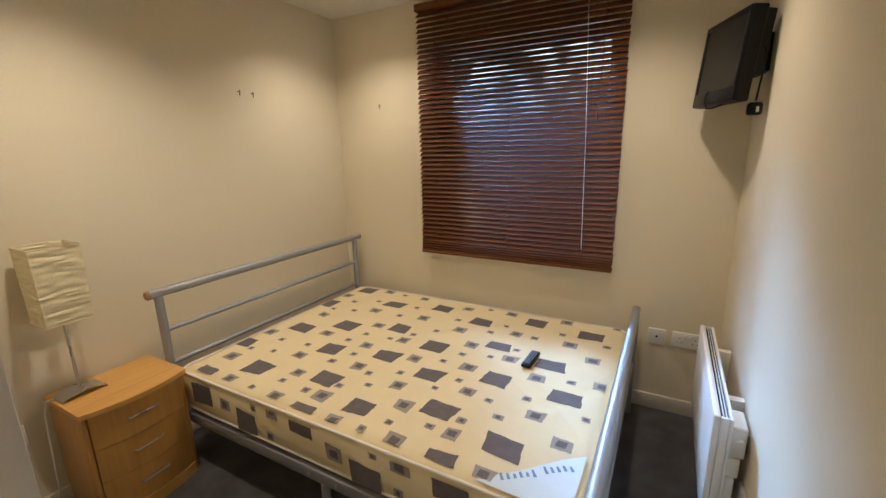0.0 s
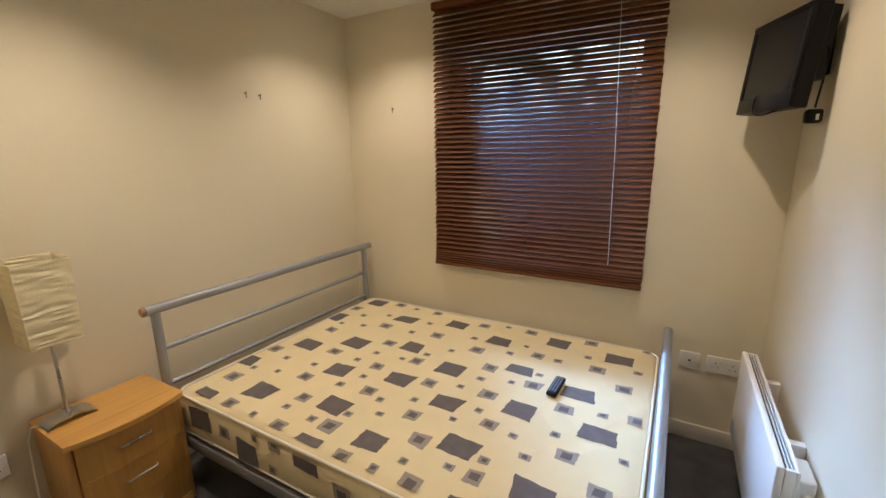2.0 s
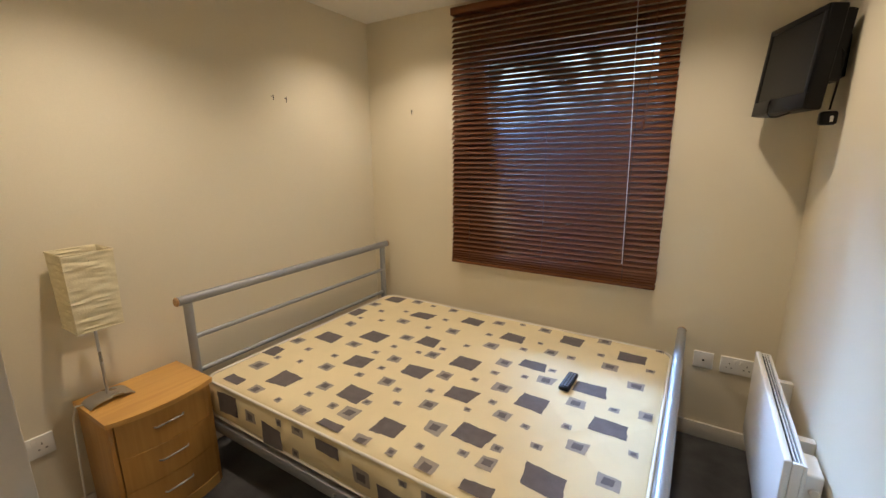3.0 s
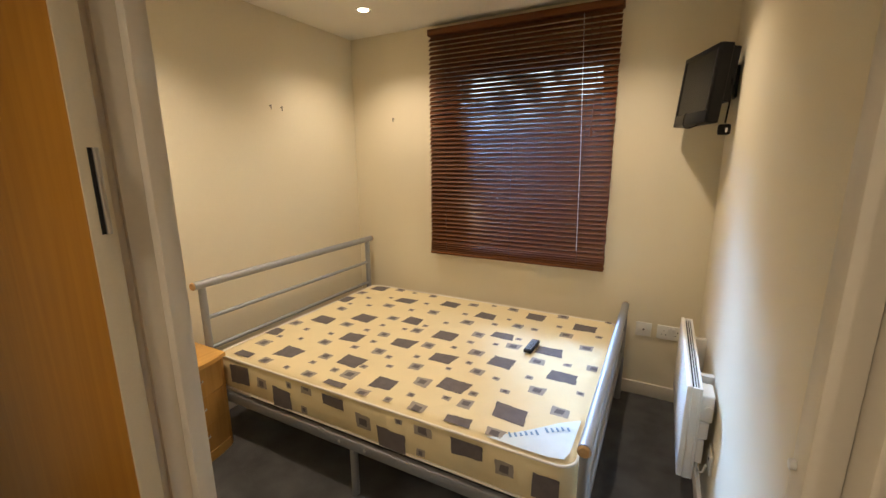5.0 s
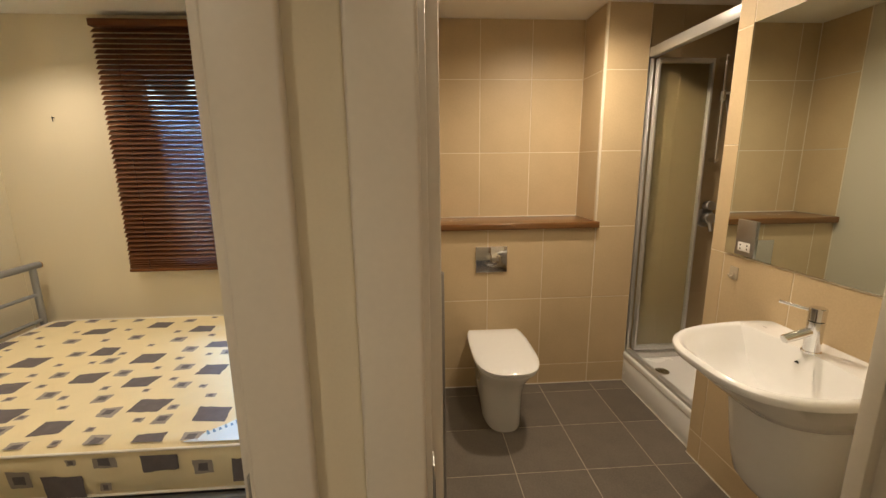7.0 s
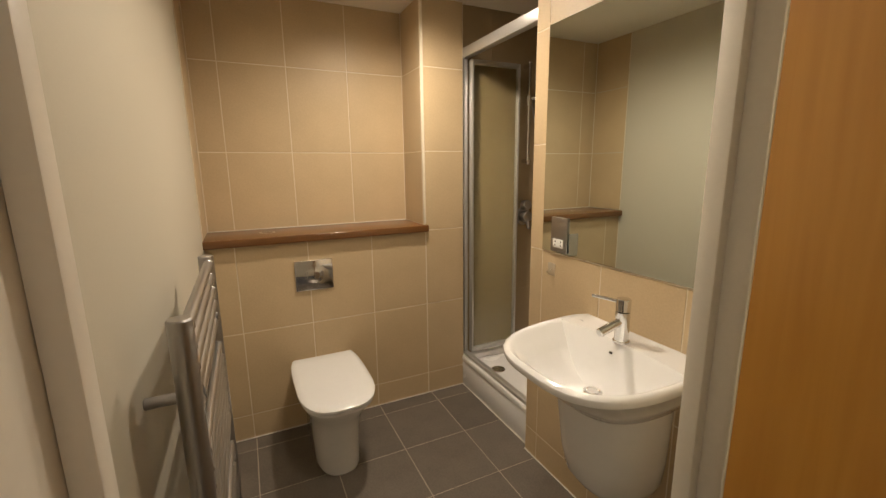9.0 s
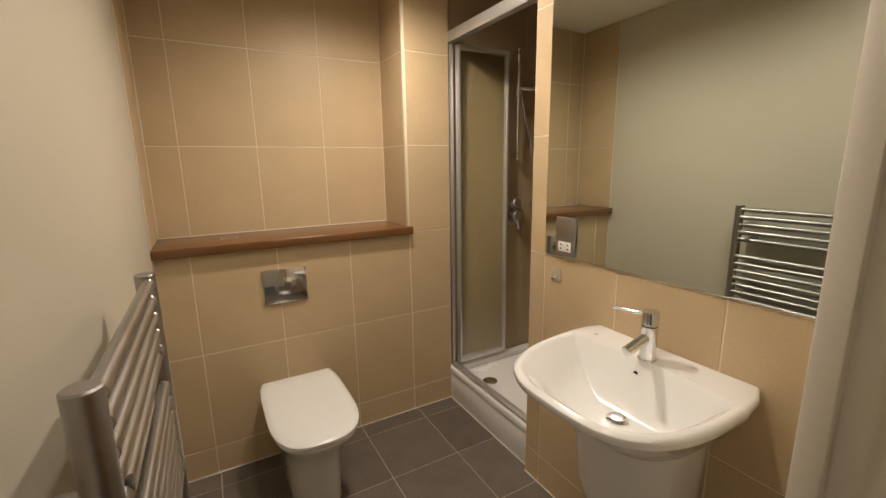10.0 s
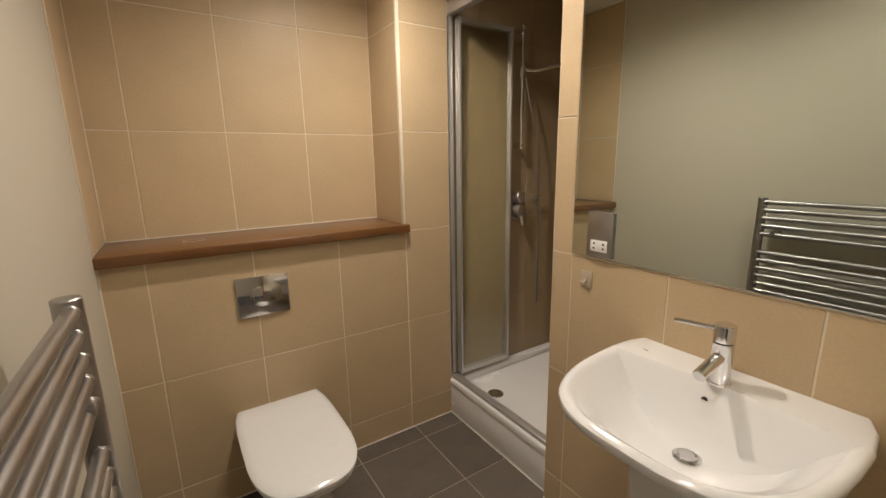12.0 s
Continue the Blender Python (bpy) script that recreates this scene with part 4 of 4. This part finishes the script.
def flush_plate():
    f = thing("flush_plate", (1.007, BYN, 0.866), "chrome dual flush plate set in the tiles", "flush plate")
    part("plate", box(B(), -0.099, 0.099, -0.009, -0.0005, -0.082, 0.082, 0.003, 3), M_CHROME, f)
    for rx, rz, y0, y1, nm in ((0.050, 0.042, -0.0125, -0.0092, "button_surround"), (0.042, 0.034, -0.0165, -0.0127, "large_button")):
        ring = [[(rx * s * math.cos(t), y, rz * s * math.sin(t)) for t in (2 * math.pi * k / 32 for k in range(32))] for y, s in ((y0 + 0.004, 1.0), (y0 + 0.001, 1.0), (y0, 0.93))]
        part(nm, loft(B(), ring), M_CHROME, f)
    ring = [[(0.012 + 0.016 * math.cos(t), y, 0.020 * math.sin(t)) for t in (2 * math.pi * k / 24 for k in range(24))] for y in (-0.0168, -0.0185)]
    part("small_button", loft(B(), ring), M_CHROME, f)


flush_plate()


# ---- basin ----
def wash_basin():
    b = thing("wash_basin", (BXR, 0.828, 0.0), "white ceramic wall-hung basin with a rounded front", "basin", turn=-90)
    # local x runs along the wall, local -y comes out of it
    W, D = 0.56, 0.475

    def rim(s, z, drop=0.0, dy=0.0):
        out = []
        for x, y in d_outline(W * s, -D * s + dy, -0.001, 0.24, n=14, p=3.0):
            out.append((x, y, z - drop * (-y / D)))
        return out

    def bowl(s, z, back=-0.104):
        """Bowl edge: follows the front rim, with a bowed edge along the tap deck."""
        cy = -0.210
        out = []
        for x, y, _ in rim(1, 0):
            px, py = x * 0.90, min(y * 0.945, back - 0.018 * (x / (W / 2)) ** 2)
            q = cy + (py - cy) * s
            out.append((px * s, q, z - (0.018 * (-q / D) if s > 0.9 else 0.0)))
        return out

    rings = [rim(0.50, 0.660), rim(0.68, 0.685), rim(0.84, 0.748), rim(0.945, 0.803), rim(0.990, 0.822, 0.018), rim(1.0, 0.836, 0.018), rim(0.997, 0.844, 0.018), rim(0.985, 0.849, 0.018), rim(0.965, 0.852, 0.018), bowl(1.035, 0.851), bowl(1.01, 0.847), bowl(0.98, 0.840), bowl(0.93, 0.826), bowl(0.86, 0.803), bowl(0.76, 0.770), bowl(0.62, 0.732), bowl(0.46, 0.707), bowl(0.28, 0.694), bowl(0.10, 0.689)]
    part("bowl", loft(B(), rings), M_CERAMIC, b)
    rings = []
    for w, f, z in ((0.20, -0.17, 0.325), (0.26, -0.215, 0.335), (0.295, -0.245, 0.375), (0.315, -0.265, 0.46), (0.325, -0.280, 0.57), (0.335, -0.295, 0.668)):
        rings.append([(x, y, z) for x, y in d_outline(w, f, -0.001, 0.45, n=12, p=2.2)])
    part("half_pedestal", loft(B(), rings), M_CERAMIC, b, "white half pedestal against the tiles")
    ring = [[(r * math.cos(t), -0.205 + r * math.sin(t), z) for t in (2 * math.pi * k / 26 for k in range(26))] for r, z in ((0.031, 0.6895), (0.031, 0.694), (0.026, 0.6965), (0.022, 0.694))]
    part("waste_ring", loft(B(), ring), M_CHROME, b, "chrome waste ring")
    part("waste_plug", rod(B(), (0, -0.205, 0.6942), (0, -0.205, 0.6975), 0.021, 24, 0.2), M_CHROME, b, "domed chrome plug")
    part("overflow", rod(B(), (-0.014, -0.108, 0.805), (-0.014, -0.1185, 0.8015), 0.0085, 18), M_DARK, b, "round overflow hole")
    part("fixing_mark", box(B(), -0.205, -0.190, -0.075, -0.072, 0.8505, 0.8512), M_RUBBER, b)
    return b


wash_basin()


def mixer_tap():
    t = thing("mixer_tap", (1.800, 0.828, 0.847), "chrome monobloc basin mixer tap with a slim lever", "tap")
    part("base", rod(B(), (0, 0, 0), (0, 0, 0.006), 0.027, 24, 0.2), M_CHROME, t)
    part("body", rod(B(), (0, 0, 0.006), (0, 0, 0.105), 0.023, 26, 0.05), M_CHROME, t)
    part("cap", rod(B(), (0, 0, 0.1065), (0, 0, 0.150), 0.0235, 26, 0.1), M_CHROME, t)
    part("spout", rod(B(), (-0.012, 0.0, 0.072), (-0.098, 0.004, 0.046), 0.0145, 20, 0.15), M_CHROME, t)
    part("lever", rod(B(), (-0.006, 0.016, 0.137), (-0.040, 0.098, 0.141), 0.0055, 12), M_CHROME, t, "slim chrome lever")
    return t


mixer_tap()

# ---- mirror, shaver socket, hook ----
mir = thing("wall_mirror", (0, 0, 0), "large frameless wall mirror above the basin", "mirror")
part("mirror_glass", box(B(), BXR - 0.0055, BXR - 0.0003, 0.40, 1.355, 1.064, 1.985, 0.0012), M_MIRROR, mir, soft=False)
sh = thing("shaver_socket", (BXR - 0.0055, 1.243, 1.144), "brushed steel shaver socket plate on the mirror", "socket", turn=-90)
part("plate", box(B(), -0.048, 0.048, -0.008, -0.0004, -0.073, 0.073, 0.002), M_STEEL, sh)
ins = part("insert", box(B(), -0.031, 0.031, -0.0105, -0.0082, -0.055, -0.018, 0.001), M_WHITE, sh, "white socket insert")
for x in (-0.017, 0.017):
    for z in (-0.044, -0.029):
        part("pin_hole", box(B(), x - 0.003, x + 0.003, -0.0110, -0.0098, z - 0.003, z + 0.003), M_DARK, sh)
hk = thing("clear_hook", (BXR, 1.292, 0.985), "clear adhesive plastic hook stuck on the tile", "hook", turn=-90)
part("pad", box(B(), -0.023, 0.023, -0.003, -0.0003, -0.028, 0.028, 0.001), M_CLEAR, hk)
part("peg", tube(B(), [(0, -0.003, 0.0), (0, -0.012, -0.012), (0, -0.022, -0.012), (0, -0.026, -0.004)], 0.004, 8), M_CLEAR, hk)


# ---- towel radiator ----
def towel_radiator():
    r = thing("towel_radiator", (0, 0, 0), "chrome ladder towel radiator on the painted wall", "radiator")
    x, ya, yb, z0, z1 = 0.586, 0.700, 1.275, 0.40, 1.182
    for y in (ya, yb):
        part("upright", rod(B(), (x, y, z0), (x, y, z1), 0.0205, 18, 0.12), M_STEEL, r)
    zs = [1.160 - 0.0393 * k for k in range(5)] + [0.910 - 0.0393 * k for k in range(7)] + [0.575 - 0.0393 * k for k in range(5)]
    for z in zs:
        part("bar", rod(B(), (x + 0.006, ya, z), (x + 0.006, yb, z), 0.0122, 14, 0.05), M_STEEL, r)
        for y in (ya + 0.022, yb - 0.022):
            part("collar", rod(B(), (x + 0.006, y - 0.003, z), (x + 0.006, y + 0.003, z), 0.0142, 12), M_STEEL, r)
    for y in (ya + 0.06, yb - 0.06):
        for z in (1.01, 0.55):
            part("wall_fixing", rod(B(), (BXL, y, z), (x + 0.02, y, z), 0.011, 14), M_STEEL, r)
    for y in (ya, yb):
        part("valve", rod(B(), (x, y, 0.345), (x, y, 0.42), 0.018, 16), M_STEEL, r)
        part("pipe", rod(B(), (x, y, 0.0), (x, y, 0.345), 0.0075, 12), M_STEEL, r)
    return r


towel_radiator()


# ---- shower ----
def shower_tray():
    t = thing("shower_tray", (0, 0, 0), "raised white acrylic shower tray", "shower tray")
    x0, x1, y0, y1, zt = SX - 0.005, SXE - 0.001, SY0 + 0.001, SY1 - 0.001, 0.205
    part("front_panel", box(B(), x0, x0 + 0.02, y0, y1, 0.0, 0.165, 0.003), M_TRAY, t)
    part("rim", box(B(), x0 - 0.004, x0 + 0.065, y0, y1, 0.1655, zt, 0.008, 3), M_TRAY, t)
    part("rim", box(B(), x1 - 0.05, x1, y0, y1, 0.1655, zt, 0.008, 3), M_TRAY, t)
    for a, b in ((y0, y0 + 0.05), (y1 - 0.05, y1)):
        part("rim", box(B(), x0 + 0.0655, x1 - 0.0505, a, b, 0.1655, zt, 0.008, 3), M_TRAY, t)
    part("basin_floor", box(B(), x0 + 0.03, x1, y0, y1, 0.10, 0.165), M_TRAY, t)
    part("drain", rod(B(), (x0 + 0.14, 1.95, 0.1652), (x0 + 0.14, 1.95, 0.174), 0.042, 24), M_CHROME, t, "chrome drain cover")
    return t


shower_tray()


def shower_door():
    d = thing("shower_door", (0, 0, 0), "aluminium framed bi-fold shower door, folded open", "shower door")
    z0, z1 = 0.206, 2.045
    xc = SX + 0.022
    for y, w in ((SY1 - 0.024, 0.022), (SY0 + 0.002, 0.026)):
        part("wall_channel", box(B(), xc - 0.011, xc + 0.011, y, y + w, z0, z1, 0.003), M_ALU, d)
    part("head_rail", box(B(), xc - 0.022, xc + 0.022, SY0 + 0.002, SY1 - 0.002, z1 + 0.0005, z1 + 0.055, 0.004), M_ALU, d)
    part("sill_rail", box(B(), xc - 0.018, xc + 0.018, SY0 + 0.0285, SY1 - 0.0245, z0, z0 + 0.022, 0.004), M_ALU, d)
    for k, y in enumerate((SY1 - 0.046, SY1 - 0.066)):
        leaf = part("leaf", box(B(), xc + 0.025, xc + 0.352, y + 0.006, y + 0.011, z0 + 0.055, z1 - 0.03), M_OBSCURE, d, "obscured glass leaf", soft=False)
        leaf.visible_shadow = False
        for a in (xc + 0.018, xc + 0.345):
            part("stile", box(B(), a, a + 0.014, y + 0.001, y + 0.016, z0 + 0.028, z1 - 0.008, 0.003), M_ALU, d)
        for z in (z0 + 0.028, z1 - 0.034):
            part("leaf_rail", box(B(), xc + 0.0325, xc + 0.3445, y + 0.001, y + 0.017, z, z + 0.026, 0.003), M_ALU, d)
    return d


shower_door()


def shower_set():
    s = thing("shower_mixer", (2.385, SY1, 0.0), "chrome shower valve with riser rail, hose and hand shower", "shower")
    part("valve_plate", rod(B(), (0, 0, 1.10), (0, -0.012, 1.10), 0.062, 28, 0.1), M_STEEL, s)
    part("valve_body", rod(B(), (0, -0.012, 1.10), (0, -0.065, 1.10), 0.036, 24), M_STEEL, s)
    part("valve_lever", rod(B(), (0, -0.05, 1.10), (0.0, -0.075, 1.02), 0.010, 12), M_STEEL, s)
    part("dial", rod(B(), (0, -0.012, 1.17), (0, -0.06, 1.18), 0.032, 22), M_STEEL, s)
    part("outlet_elbow", rod(B(), (0.156, 0, 1.155), (0.156, -0.045, 1.155), 0.024, 20), M_CHROME, s)
    part("riser_rail", rod(B(), (-0.005, -0.05, 1.44), (-0.005, -0.05, 2.06), 0.010, 16), M_CHROME, s)
    for z in (1.46, 2.04):
        part("rail_bracket", rod(B(), (-0.005, 0, z), (-0.005, -0.062, z), 0.014, 16), M_CHROME, s)
    part("slider", rod(B(), (-0.005, -0.05, 1.80), (-0.005, -0.05, 1.86), 0.020, 18), M_CHROME, s)
    part("hand_shower", tube(B(), [(0.0, -0.06, 1.845), (0.05, -0.10, 1.838), (0.12, -0.14, 1.855), (0.21, -0.18, 1.885), (0.25, -0.20, 1.888), (0.28, -0.21, 1.885)], [0.010, 0.011, 0.012, 0.014, 0.034, 0.030], 16), M_CHROME, s)
    bm = B()
    pts = []
    for k in range(33):
        f = k / 32
        pts.append((0.156 - 0.146 * f ** 0.8 + 0.05 * math.sin(math.pi * f) ** 2, -0.055 - 0.02 * math.sin(math.pi * f), 1.135 - 0.60 * math.sin(math.pi * min(f / 0.6, 1.0)) ** 0.8 + 0.70 * max(f - 0.28, 0.0) / 0.72))
    tube(bm, pts, 0.0055, 10)
    part("hose", bm, M_STEEL, s, "chrome flexible hose")
    return s


shower_set()

for nm, d in (("sealant_back", (BXL, SX - 0.006, BYN - 0.004, BYN + 0.001, 0.0, 0.005)), ("sealant_tray", (SX - 0.0095, SX - 0.005, SY0 + 0.001, BYN - 0.0045, 0.0, 0.005)), ("sealant_east", (BXR - 0.004, BXR + 0.001, HYB, SY0, 0.0, 0.005)), ("sealant_shelf", (BXL, 1.655, BYU - 0.004, BYU + 0.001, 1.0925, 1.097))):
    bm = B()
    box(bm, *d, 0.0015)
    solid(nm, bm, M_PIPING, "thin white sealant bead along the tiles", "sealant", "structure")

for nm, d in (("tile_trim_duct", (1.6530, 1.6660, BYN - 0.0006, BYN + 0.0155, 1.094, CEIL - 0.001)), ("sealant_corner_low", (BXL, BXL + 0.005, BYN - 0.004, BYN - 0.0005, 0.006, 1.053)), ("sealant_corner_top", (BXL + TT, BXL + TT + 0.005, BYU - 0.004, BYU - 0.0005, 1.098, CEIL - 0.001)), ("sealant_corner_edge", (BXL, BXL + 0.004, BYN - 0.006, BYN - 0.001, 1.094, CEIL - 0.001))):
    bm = B()
    box(bm, *d, 0.001)
    solid(nm, bm, M_GROUT, "thin cream trim along the tile corner", "trim", "structure")

# ---- tiles, laid last ----
TILES = {}


def tile(parent, axis, a0, a1, b0, b1, face, sgn, material, thick=TT):
    """One tile on a wall or floor. axis: the way it faces; a runs along the wall, b upwards (or y on the floor)."""
    g = 0.0023
    w, h = round(a1 - a0 - 2 * g, 4), round(b1 - b0 - 2 * g, 4)
    if w < 0.008 or h < 0.008:
        return
    key = (w, h, material.name)
    if key not in TILES:
        bm = B()
        e = min(0.0022, thick * 0.5)
        rings = []
        for inset, z in ((0, 0), (0, thick - e), (e, thick)):
            rings.append([(sx * (w / 2 - inset), sy * (h / 2 - inset), z) for sx, sy in ((-1, -1), (1, -1), (1, 1), (-1, 1))])
        loft(bm, rings)
        me = mesh_of("tile", bm)
        me.materials.append(material)
        TILES[key] = me
    o = new("tile", TILES[key])
    o.parent = parent
    ca, cb = (a0 + a1) / 2, (b0 + b1) / 2
    base = face - sgn * thick
    if axis == "y":
        o.matrix_basis = pose(ca, base, cb, 90 if sgn < 0 else -90, 0, 0)
    elif axis == "x":
        o.matrix_basis = Matrix.Translation((base, ca, cb)) @ Matrix(((0, 0, sgn), (sgn, 0, 0), (0, 1, 0))).to_4x4()
    else:
        o.matrix_basis = pose(ca, cb, base)


def runs(lo, hi, joints):
    cuts = [lo] + [j for j in joints if lo + 0.004 < j < hi - 0.004] + [hi]
    return list(zip(cuts, cuts[1:]))


ROWS_Z = [0.138 + 0.4605 * k for k in range(6)]
XJ = [0.637 + 0.3475 * k for k in range(-1, 8)]
XU = [0.640 + 0.337 * k for k in range(4)]
for z0, z1 in runs(0.0, 1.0525, [z for z in ROWS_Z if z < 1.0]):
    for a, b in runs(BXL, 1.665, XJ):
        tile(wall_back_low, "y", a, b, z0, z1, BYN, -1, M_TILE)
for z0, z1 in runs(1.0935, CEIL, ROWS_Z):
    for a, b in runs(BXL, 1.655, XU):
        tile(wall_back_up, "y", a, b, z0, z1, BYU, -1, M_TILE)
    for a, b in runs(BYN, BYU, []):
        tile(wall_duct, "x", a, b, z0, z1, 1.655, -1, M_TILE)
        tile(wall_back_up, "x", a, b, z0, z1, BXL + TT, 1, M_TILE)
for z0, z1 in runs(0.0, CEIL, ROWS_Z):
    tile(wall_duct, "y", 1.667, SX, z0, z1, BYN, -1, M_TILE)
YJ = [1.359 - 0.341 * k for k in range(5)]
for z0, z1 in runs(0.0, CEIL, ROWS_Z):
    for a, b in runs(HYB, SY0, sorted(YJ)):
        if z0 > 1.06 and z1 < 1.99 and b < 1.36:
            continue
        tile(wall_mirror, "x", a, b, z0, z1, BXR, -1, M_TILE)
    tile(wall_mirror, "y", BXR + TT, SX + 0.004, z0, z1, SY0 + TT, 1, M_TILE)
# Cubicle tiles: their darker colour stands in for shade inside the shower.
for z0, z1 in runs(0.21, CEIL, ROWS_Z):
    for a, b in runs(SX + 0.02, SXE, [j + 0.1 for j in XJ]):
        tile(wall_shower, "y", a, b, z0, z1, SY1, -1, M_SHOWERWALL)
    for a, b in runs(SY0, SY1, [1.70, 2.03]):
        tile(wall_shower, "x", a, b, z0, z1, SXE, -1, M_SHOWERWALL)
FX = [1.682 - 0.346 * k for k in range(4)]
FY = [2.058 - 0.346 * k for k in range(6)]
for a, b in runs(BXL, BXR + 0.03, sorted(FX)):
    for c, d in runs(0.202, BYN, sorted(FY)):
        tile(floor_bath, "z", a, b, c, d, 0.0, 1, M_FLOORTILE, 0.0015)
